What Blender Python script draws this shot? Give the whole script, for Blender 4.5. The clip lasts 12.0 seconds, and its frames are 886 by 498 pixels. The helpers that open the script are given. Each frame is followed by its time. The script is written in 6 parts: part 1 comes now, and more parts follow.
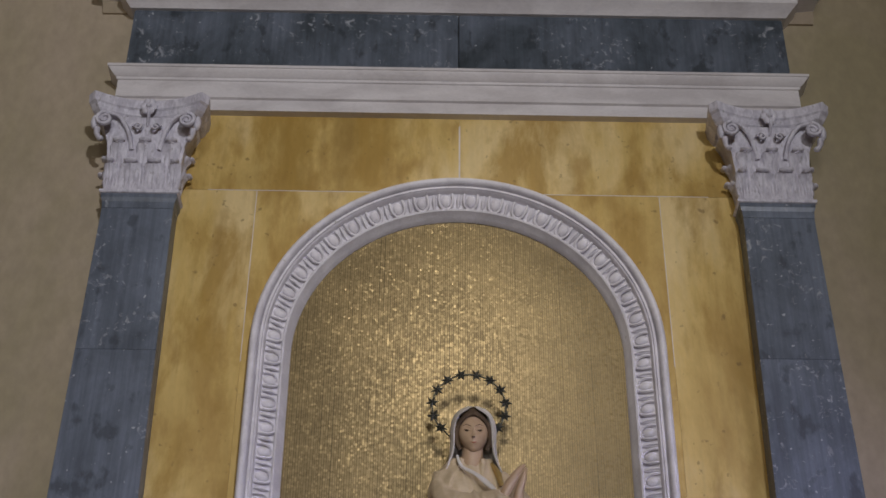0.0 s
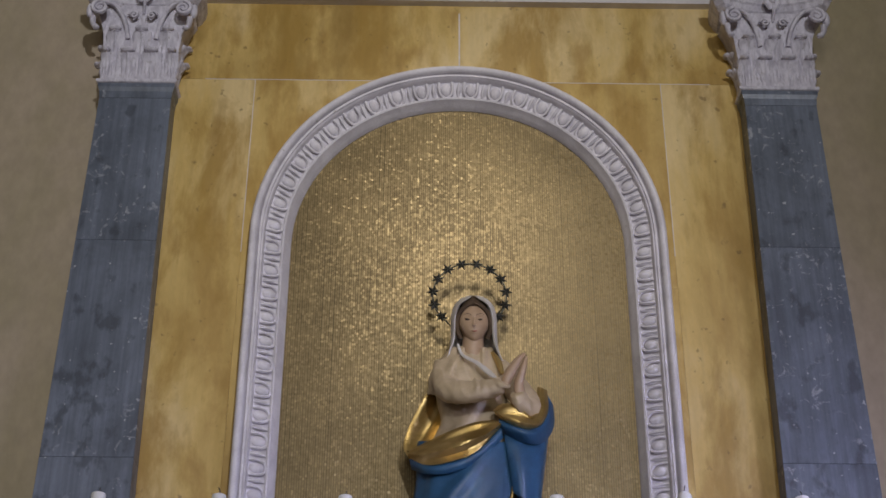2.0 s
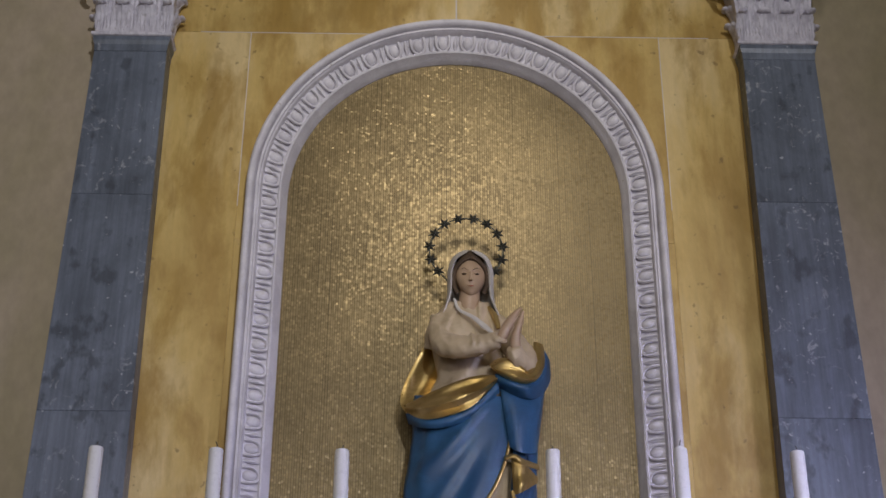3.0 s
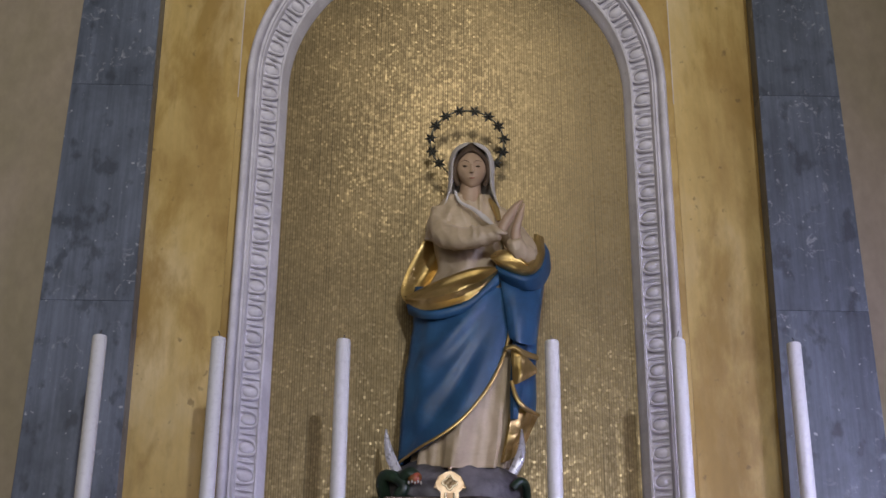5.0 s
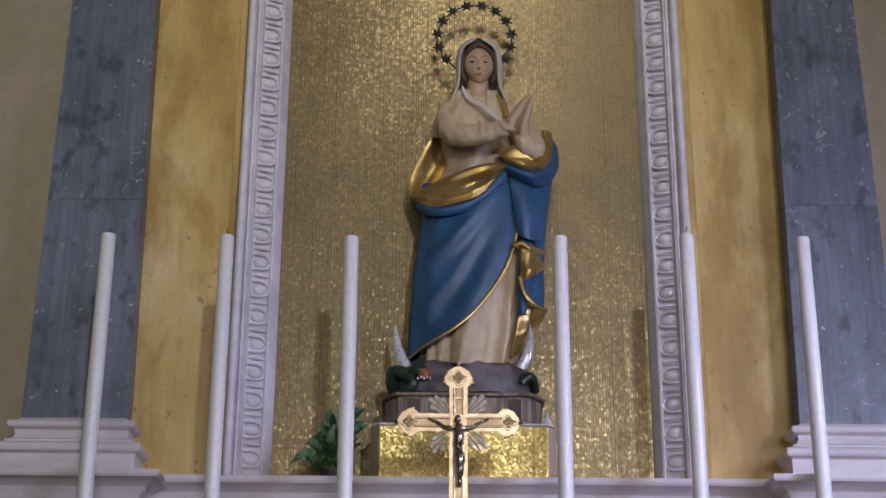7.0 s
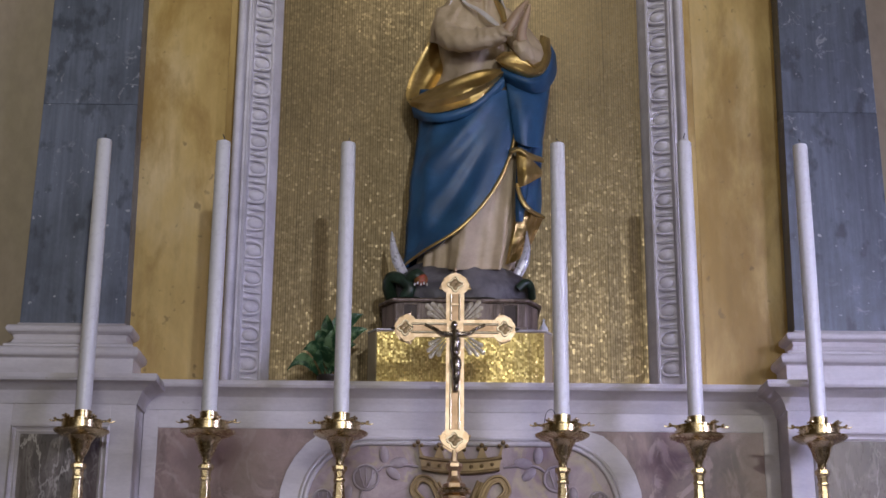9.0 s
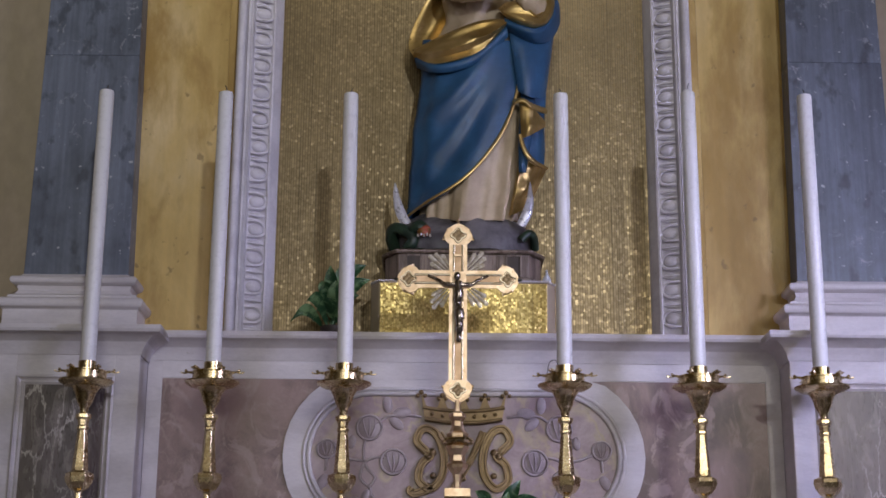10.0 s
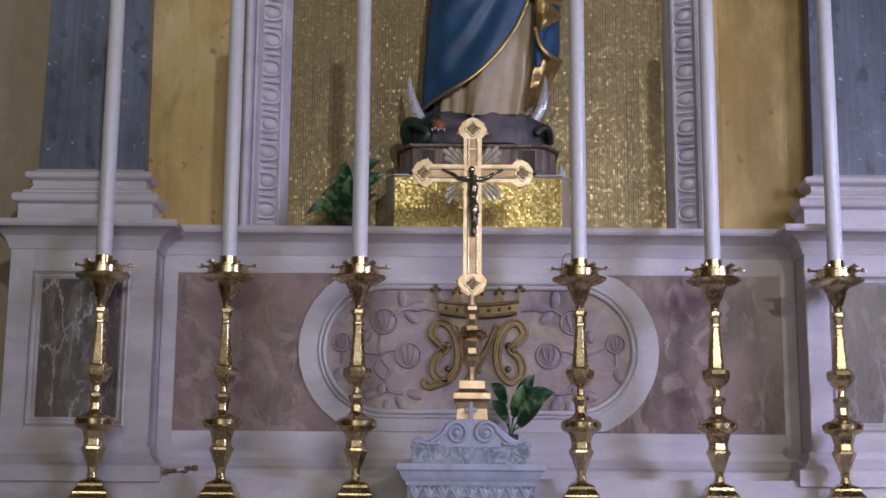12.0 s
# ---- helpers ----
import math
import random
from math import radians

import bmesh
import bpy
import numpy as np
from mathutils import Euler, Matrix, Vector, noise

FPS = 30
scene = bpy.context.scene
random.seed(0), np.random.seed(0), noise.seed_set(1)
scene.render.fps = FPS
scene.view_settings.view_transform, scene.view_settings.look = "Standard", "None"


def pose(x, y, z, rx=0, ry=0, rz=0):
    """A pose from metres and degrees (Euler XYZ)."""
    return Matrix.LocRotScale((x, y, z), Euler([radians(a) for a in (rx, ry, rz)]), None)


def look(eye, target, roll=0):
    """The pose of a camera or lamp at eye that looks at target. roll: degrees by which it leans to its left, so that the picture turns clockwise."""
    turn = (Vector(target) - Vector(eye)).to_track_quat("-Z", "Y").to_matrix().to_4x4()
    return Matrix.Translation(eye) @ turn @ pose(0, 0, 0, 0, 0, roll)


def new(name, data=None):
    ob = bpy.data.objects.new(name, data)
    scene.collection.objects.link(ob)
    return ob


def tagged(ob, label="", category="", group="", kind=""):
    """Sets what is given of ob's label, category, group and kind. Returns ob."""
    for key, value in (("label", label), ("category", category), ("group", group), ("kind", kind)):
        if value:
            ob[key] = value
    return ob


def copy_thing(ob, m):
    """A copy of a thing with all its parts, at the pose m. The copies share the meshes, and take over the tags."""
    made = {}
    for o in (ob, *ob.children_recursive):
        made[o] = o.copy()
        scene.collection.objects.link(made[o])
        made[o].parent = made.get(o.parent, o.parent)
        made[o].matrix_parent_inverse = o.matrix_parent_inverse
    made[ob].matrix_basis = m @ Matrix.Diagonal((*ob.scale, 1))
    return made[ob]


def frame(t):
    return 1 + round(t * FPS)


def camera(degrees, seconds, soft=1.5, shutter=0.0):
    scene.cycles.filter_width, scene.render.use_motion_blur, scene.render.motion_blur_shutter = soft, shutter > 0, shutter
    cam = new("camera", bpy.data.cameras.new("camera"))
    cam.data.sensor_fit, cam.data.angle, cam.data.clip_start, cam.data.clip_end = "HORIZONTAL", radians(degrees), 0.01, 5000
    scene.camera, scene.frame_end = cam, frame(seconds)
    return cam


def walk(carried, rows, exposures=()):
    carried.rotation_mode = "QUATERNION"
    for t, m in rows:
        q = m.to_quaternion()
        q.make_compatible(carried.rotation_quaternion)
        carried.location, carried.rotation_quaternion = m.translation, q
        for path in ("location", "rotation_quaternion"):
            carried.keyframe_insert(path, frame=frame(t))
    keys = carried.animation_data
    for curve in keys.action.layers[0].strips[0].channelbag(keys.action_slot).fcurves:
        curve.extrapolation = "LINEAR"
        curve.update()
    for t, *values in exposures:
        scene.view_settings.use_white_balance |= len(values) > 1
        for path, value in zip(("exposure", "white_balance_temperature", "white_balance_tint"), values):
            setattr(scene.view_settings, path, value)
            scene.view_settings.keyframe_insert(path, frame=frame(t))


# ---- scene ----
cam = camera(33.003, 12.0, soft=1.6)
# seconds, eye, then yaw, pitch and roll in degrees: a hand-held tilt from the cornice down to the altar
ROWS = [
    (0, 0.0008, -0.0033, 1.5952, -0.592, 35.127, 0.530),
    (0.5, 0.0007, -0.0028, 1.5953, -0.565, 34.105, 0.408),
    (1, 0.0010, -0.0028, 1.5972, -0.548, 32.963, 0.382),
    (1.5, 0.0001, -0.0019, 1.6024, -0.576, 31.877, 0.330),
    (2, -0.0008, -0.0000, 1.6104, -0.640, 30.782, 0.294),
    (2.5, -0.0008, 0.0015, 1.6189, -0.719, 29.849, 0.261),
    (3, -0.0031, 0.0003, 1.6207, -0.825, 28.949, 0.288),
    (5, -0.0039, -0.0056, 1.6022, -0.829, 24.966, 0.523),
    (5.5, -0.0041, -0.0033, 1.5975, -0.727, 23.973, 0.515),
    (6, -0.0025, -0.0000, 1.5986, -0.598, 22.927, 0.454),
    (6.5, -0.0021, 0.0029, 1.5985, -0.525, 22.024, 0.361),
    (7, -0.0010, 0.0007, 1.5988, -0.496, 21.070, 0.326),
    (9, 0.0007, 0.0017, 1.6015, -0.621, 17.464, 0.414),
    (9.5, 0.0020, 0.0018, 1.6001, -0.575, 16.599, 0.415),
    (10, 0.0030, 0.0011, 1.5960, -0.483, 15.649, 0.408),
    (10.5, 0.0017, 0.0022, 1.5934, -0.378, 14.691, 0.416),
    (11, 0.0022, 0.0023, 1.5921, -0.210, 13.623, 0.454),
    (11.5, 0.0038, 0.0021, 1.5907, -0.044, 12.629, 0.463),
    (12, 0.0024, 0.0031, 1.5904, 0.052, 11.669, 0.438),
]
walk(cam, [(t, pose(x, y, z, 90 + pitch, 0, yaw) @ pose(0, 0, 0, 0, 0, roll)) for t, x, y, z, yaw, pitch, roll in ROWS],
     exposures=[(0, 0.06), (3, 0.03), (6, 0.0), (9, -0.12), (12, -0.24)])

# ---- world and light ----
world = bpy.data.worlds.new("chapel_air")
scene.world = world
world.use_nodes = True
world.node_tree.nodes["Background"].inputs[0].default_value = (0.55, 0.6, 0.75, 1)
world.node_tree.nodes["Background"].inputs[1].default_value = 0.02


def lamp(name, place, target, power, colour, radius, cone=70, blend=0.6):
    data = bpy.data.lights.new(name, "SPOT")
    data.energy, data.color, data.shadow_soft_size = power, colour, radius
    data.spot_size, data.spot_blend = radians(cone), blend
    ob = new(name, data)
    ob.matrix_world = look(place, target)
    return ob


lamp("nave_spotlight", (3.2, -12.0, 5.2), (-1.3, 4.8, 5.8), 3600, (0.90, 0.91, 0.99), 0.22, 31, 1.0)
lamp("choir_spotlight", (3.9, -7.0, 4.4), (0.75, 4.5, 2.0), 540, (1.0, 0.94, 0.83), 0.10, 17, 0.9)
lamp("vault_spotlight", (0.36, 1.6, 6.30), (0.16, 4.8, 4.5), 105, (1.0, 0.92, 0.78), 0.42, 40, 1.0)



def area_lamp(name, place, target, wide, high, power, colour, spread=180):
    data = bpy.data.lights.new(name, "AREA")
    data.shape, data.size, data.size_y, data.energy, data.color = "RECTANGLE", wide, high, power, colour
    data.spread = radians(spread)
    new(name, data).matrix_world = look(place, target)


area_lamp("east_window", (4.1, 1.3, 3.2), (1.45, 4.4, 2.05), 1.6, 2.0, 38, (0.60, 0.60, 1.0), 58)
# Added fill standing in for the unseen nave's brightness; no window is there.
area_lamp("nave_fill", (-1.6, -12.8, 3.4), (-1.6, 4.8, 5.0), 4.4, 3.0, 270, (0.97, 0.95, 0.92))

# ---- materials ----


def node(tree, kind, **values):
    n = tree.nodes.new(kind)
    for key, value in values.items():
        n.inputs[key.replace("_", " ")].default_value = value
    return n


def coords(tree, scale=(1, 1, 1), shift=True):
    """Object places, stretched, and moved by a random step for each object."""
    tc = tree.nodes.new("ShaderNodeTexCoord")
    mp = tree.nodes.new("ShaderNodeMapping")
    mp.inputs["Scale"].default_value = scale
    tree.links.new(tc.outputs["Object"], mp.inputs["Vector"])
    if shift:
        info = tree.nodes.new("ShaderNodeObjectInfo")
        mul = tree.nodes.new("ShaderNodeMath")
        mul.operation = "MULTIPLY"
        mul.inputs[1].default_value = 37.0
        tree.links.new(info.outputs["Random"], mul.inputs[0])
        tree.links.new(mul.outputs[0], mp.inputs["Location"])
    return mp.outputs[0]


def fractal(tree, vec, scale, detail=6.0, rough=0.6, warp=0.0):
    n = node(tree, "ShaderNodeTexNoise", Scale=scale, Detail=detail, Roughness=rough, Distortion=warp)
    tree.links.new(vec, n.inputs["Vector"])
    return n.outputs["Fac"]


def ramp(tree, fac, stops):
    n = tree.nodes.new("ShaderNodeValToRGB")
    e = n.color_ramp.elements
    while len(e) < len(stops):
        e.new(0.5)
    for el, (place, colour) in zip(e, stops):
        el.position = place
        el.color = (*colour, 1) if not isinstance(colour, float) else (colour, colour, colour, 1)
    tree.links.new(fac, n.inputs[0])
    return n.outputs[0]


def mix(tree, fac, a, b, how="MIX"):
    n = tree.nodes.new("ShaderNodeMix")
    n.data_type, n.blend_type = "RGBA", how
    for value, place in ((fac, 0), (a, 6), (b, 7)):
        if isinstance(value, (int, float)):
            n.inputs[place].default_value = value
        elif isinstance(value, tuple):
            n.inputs[place].default_value = (*value, 1)
        else:
            tree.links.new(value, n.inputs[place])
    return n.outputs[2]


def shader(name, rough=0.5, metal=0.0):
    m = bpy.data.materials.new(name)
    m.use_nodes = True
    b = m.node_tree.nodes["Principled BSDF"]
    b.inputs["Roughness"].default_value = rough
    b.inputs["Metallic"].default_value = metal
    return m, m.node_tree, b


def bump(tree, bsdf, height, strength=0.3, distance=0.004):
    n = tree.nodes.new("ShaderNodeBump")
    n.inputs["Strength"].default_value, n.inputs["Distance"].default_value = strength, distance
    tree.links.new(height, n.inputs["Height"])
    tree.links.new(n.outputs[0], bsdf.inputs["Normal"])


def surface(name, light, dark, scale=4.0, rough=0.5, metal=0.0, stretch=(1, 1, 1), relief=0.15, grain=60.0, spread=(0.40, 0.60), wear=None, speck=0.35):
    """A clouded surface of two colours with fine grain, uneven gloss and slight relief."""
    m, t, b = shader(name, rough, metal)
    v = coords(t, stretch)
    big = fractal(t, v, scale, 7, 0.62, 0.4)
    col = ramp(t, big, [(spread[0], dark), (spread[1], light)])
    fine = fractal(t, v, grain, 4, 0.6)
    col = mix(t, speck, col, ramp(t, fine, [(0.3, 0.55), (0.7, 1.0)]), "MULTIPLY")
    if wear:
        spots = fractal(t, v, wear[1], 5, 0.7)
        col = mix(t, ramp(t, spots, [(wear[2], 0.0), (wear[2] + 0.08, 1.0)]), col, wear[0])
    t.links.new(col, b.inputs["Base Color"])
    r = ramp(t, fine, [(0.2, max(0.03, rough - 0.1)), (0.8, min(1.0, rough + 0.1))])
    t.links.new(r, b.inputs["Roughness"])
    bump(t, b, fine, relief)
    return m


def veined(name, light, dark, vein, scale=3.0, vein_scale=5.0, width=0.03, rough=0.3, amount=0.8, stretch=(1, 1, 1)):
    """Polished marble: clouds of two colours and thin wandering veins."""
    m, t, b = shader(name, rough)
    v = coords(t, stretch)
    col = ramp(t, fractal(t, v, scale, 8, 0.65, 0.8), [(0.42, dark), (0.58, light)])
    lines = fractal(t, v, vein_scale, 3, 0.55, 1.6)
    d = t.nodes.new("ShaderNodeMath")
    d.operation = "SUBTRACT"
    d.inputs[1].default_value = 0.5
    t.links.new(lines, d.inputs[0])
    ab = t.nodes.new("ShaderNodeMath")
    ab.operation = "ABSOLUTE"
    t.links.new(d.outputs[0], ab.inputs[0])
    mask = ramp(t, ab.outputs[0], [(0.0, amount), (width, 0.0)])
    fade = ramp(t, fractal(t, v, scale * 1.7, 3), [(0.34, 0.0), (0.46, 1.0)])
    col = mix(t, mix(t, 1.0, mask, fade, "MULTIPLY"), col, vein)
    fine = fractal(t, v, 90, 4)
    col = mix(t, 0.3, col, ramp(t, fine, [(0.3, 0.6), (0.7, 1.0)]), "MULTIPLY")
    t.links.new(col, b.inputs["Base Color"])
    t.links.new(ramp(t, fine, [(0.2, rough - 0.06), (0.8, rough + 0.10)]), b.inputs["Roughness"])
    bump(t, b, fine, 0.03)
    return m


PLASTER = surface("olive_plaster", (0.45, 0.365, 0.265), (0.36, 0.305, 0.185), 0.9, 0.85, relief=0.2, grain=25, stretch=(1, 1, 0.6), wear=((0.50, 0.47, 0.40), 20, 0.70))
WHITE = surface("white_marble", (0.74, 0.70, 0.70), (0.60, 0.56, 0.56), 3.0, 0.45, stretch=(1, 1, 2.5), wear=((0.5, 0.46, 0.42), 14, 0.68), speck=0.2)
STUCCO = surface("white_stucco", (0.80, 0.77, 0.82), (0.66, 0.63, 0.68), 9.0, 0.6, relief=0.3, grain=120, wear=((0.42, 0.39, 0.36), 30, 0.66), speck=0.2)


CARVED = surface("carved_stucco", (0.78, 0.75, 0.82), (0.56, 0.53, 0.60), 16.0, 0.6, stretch=(2.2, 2.2, 0.9), relief=0.9, grain=38, wear=((0.36, 0.33, 0.34), 22, 0.60))


def yellow_marble(name, low, stained):
    """Honey-coloured marble with upright clouds of ochre, brown stains and small pits."""
    m, t, b = shader(name, 0.4)
    v = coords(t, (1.0, 1.0, 0.42))
    col = ramp(t, fractal(t, v, 2.2, 8, 0.58, 0.25), [(0.38, low), (0.50, (0.66, 0.465, 0.155)), (0.62, (0.76, 0.58, 0.28))])
    wide = ramp(t, fractal(t, v, 4.2, 7, 0.62, 0.3), [(stained, 0.0), (stained + 0.14, 0.80)])
    col = mix(t, wide, col, (0.40, 0.24, 0.045))
    brown = ramp(t, fractal(t, v, 9.0, 5, 0.55, 0.2), [(0.53, 0.0), (0.68, 0.60)])
    col = mix(t, brown, col, (0.36, 0.21, 0.045))
    pit = ramp(t, fractal(t, coords(t, (1, 1, 0.8)), 30, 2, 0.5), [(0.68, 0.0), (0.75, 0.6)])
    col = mix(t, pit, col, (0.20, 0.12, 0.04))
    streak = fractal(t, coords(t, (18, 18, 0.7)), 2.0, 5, 0.6)
    col = mix(t, 0.28, col, ramp(t, streak, [(0.35, 0.74), (0.6, 1.0)]), "MULTIPLY")
    fine = fractal(t, v, 80, 4)
    col = mix(t, 0.22, col, ramp(t, fine, [(0.3, 0.7), (0.7, 1.0)]), "MULTIPLY")
    t.links.new(col, b.inputs["Base Color"])
    t.links.new(ramp(t, fine, [(0.2, 0.34), (0.8, 0.55)]), b.inputs["Roughness"])
    bump(t, b, fine, 0.08)
    return m


def blue_marble(name, light, dark):
    """Blue-grey marble: upright brushed clouds, dark spots, and chipped white flecks in clusters."""
    m, t, b = shader(name, 0.35)
    v = coords(t, (1.0, 1.0, 0.6))
    col = ramp(t, fractal(t, v, 3.4, 8, 0.62, 0.4), [(0.38, dark), (0.62, light)])
    streak = fractal(t, coords(t, (22, 22, 0.9)), 2.2, 6, 0.62)
    col = mix(t, 0.6, col, ramp(t, streak, [(0.36, 0.55), (0.62, 1.0)]), "MULTIPLY")
    flat = coords(t, (1, 1, 1))
    where = ramp(t, fractal(t, flat, 2.6, 3), [(0.47, 0.0), (0.58, 1.0)])
    fleck = ramp(t, fractal(t, flat, 21, 5, 0.72, 0.9), [(0.575, 0.0), (0.65, 0.7)])
    col = mix(t, mix(t, 1.0, fleck, where, "MULTIPLY"), col, (0.46, 0.48, 0.52))
    spot = ramp(t, fractal(t, flat, 44, 2, 0.5), [(0.71, 0.0), (0.75, 0.7)])
    col = mix(t, spot, col, (0.58, 0.60, 0.64))
    dots = ramp(t, fractal(t, v, 15, 4, 0.55), [(0.57, 0.0), (0.66, 0.65)])
    col = mix(t, dots, col, tuple(c * 0.45 for c in dark))
    fine = fractal(t, v, 100, 4)
    col = mix(t, 0.25, col, ramp(t, fine, [(0.3, 0.6), (0.7, 1.0)]), "MULTIPLY")
    t.links.new(col, b.inputs["Base Color"])
    t.links.new(ramp(t, fine, [(0.2, 0.30), (0.8, 0.5)]), b.inputs["Roughness"])
    bump(t, b, fine, 0.06)
    return m


def edges(tree, vec, scale, width, rough=1.0, warp=0.12):
    """Thin crooked lines along the borders of broken cells: 1 on a line, 0 beside it."""
    n = node(tree, "ShaderNodeTexNoise", Scale=scale * 1.6, Detail=5.0, Roughness=0.65)
    tree.links.new(vec, n.inputs["Vector"])
    shove = tree.nodes.new("ShaderNodeVectorMath")
    shove.operation = "MULTIPLY_ADD"
    tree.links.new(n.outputs["Color"], shove.inputs[0])
    shove.inputs[1].default_value = (warp, warp, warp)
    tree.links.new(vec, shove.inputs[2])
    vor = tree.nodes.new("ShaderNodeTexVoronoi")
    vor.feature = "DISTANCE_TO_EDGE"
    vor.inputs["Scale"].default_value = scale
    vor.inputs["Randomness"].default_value = rough
    tree.links.new(shove.outputs[0], vor.inputs["Vector"])
    return ramp(tree, vor.outputs["Distance"], [(0.0, 1.0), (width, 0.0)])


def cracked(name, light, dark, vein, cell, width, stretch, patch, rough=0.28, lines_seen=1.0, patches=0.45):
    """Polished breccia: two clouded tones in broken patches, crossed by thin lightning-like veins."""
    m, t, b = shader(name, rough)
    v = coords(t, stretch)
    col = ramp(t, fractal(t, v, patch, 9, 0.66, 0.7), [(0.40, dark), (0.60, light)])
    blot = ramp(t, fractal(t, v, patch * 2.7, 5, 0.6, 1.2), [(0.53, 0.0), (0.60, patches)])
    col = mix(t, blot, col, tuple(0.65 * p + 0.35 * q for p, q in zip(light, vein)))
    lines = edges(t, v, cell, width)
    fade = ramp(t, fractal(t, v, cell * 0.5, 4), [(0.42, 0.0), (0.58, lines_seen)])
    col = mix(t, mix(t, 1.0, lines, fade, "MULTIPLY"), col, vein)
    hair = edges(t, v, cell * 2.3, width * 0.8, 1.0, 0.06)
    col = mix(t, mix(t, 1.0, hair, ramp(t, fractal(t, v, cell * 0.9, 3), [(0.50, 0.0), (0.62, 0.6 * lines_seen)]), "MULTIPLY"), col, vein)
    fine = fractal(t, v, 90, 4)
    col = mix(t, 0.3, col, ramp(t, fine, [(0.3, 0.6), (0.7, 1.0)]), "MULTIPLY")
    t.links.new(col, b.inputs["Base Color"])
    t.links.new(ramp(t, fine, [(0.2, rough - 0.06), (0.8, rough + 0.10)]), b.inputs["Roughness"])
    bump(t, b, fine, 0.03)
    return m


YELLOW = yellow_marble("yellow_marble", (0.48, 0.31, 0.085), 0.48)
LINTEL = yellow_marble("stained_yellow_marble", (0.38, 0.24, 0.06), 0.43)
BLUE = blue_marble("blue_grey_marble", (0.20, 0.232, 0.295), (0.115, 0.135, 0.172))
FRIEZE = blue_marble("dark_blue_marble", (0.15, 0.175, 0.22), (0.055, 0.07, 0.085))
PINK = cracked("rose_marble", (0.32, 0.21, 0.19), (0.125, 0.075, 0.068), (0.52, 0.41, 0.36), 6.0, 0.05, (1, 1, 0.7), 3.6, 0.34, 0.30, 0.85)
FIELD = veined("pale_rose_marble", (0.47, 0.36, 0.36), (0.33, 0.235, 0.245), (0.52, 0.42, 0.25), 5.0, 4.0, 0.06, 0.3, 0.7)
GREY = cracked("grey_veined_marble", (0.17, 0.135, 0.122), (0.095, 0.078, 0.072), (0.64, 0.59, 0.54), 9.0, 0.034, (1.25, 1, 0.42), 6.0)
SPECK = veined("speckled_blue_marble", (0.42, 0.46, 0.56), (0.20, 0.23, 0.31), (0.72, 0.74, 0.80), 22.0, 18.0, 0.05, 0.35, 0.7)
BLUEWHITE = surface("blue_white_marble", (0.64, 0.68, 0.80), (0.50, 0.54, 0.66), 8.0, 0.45)


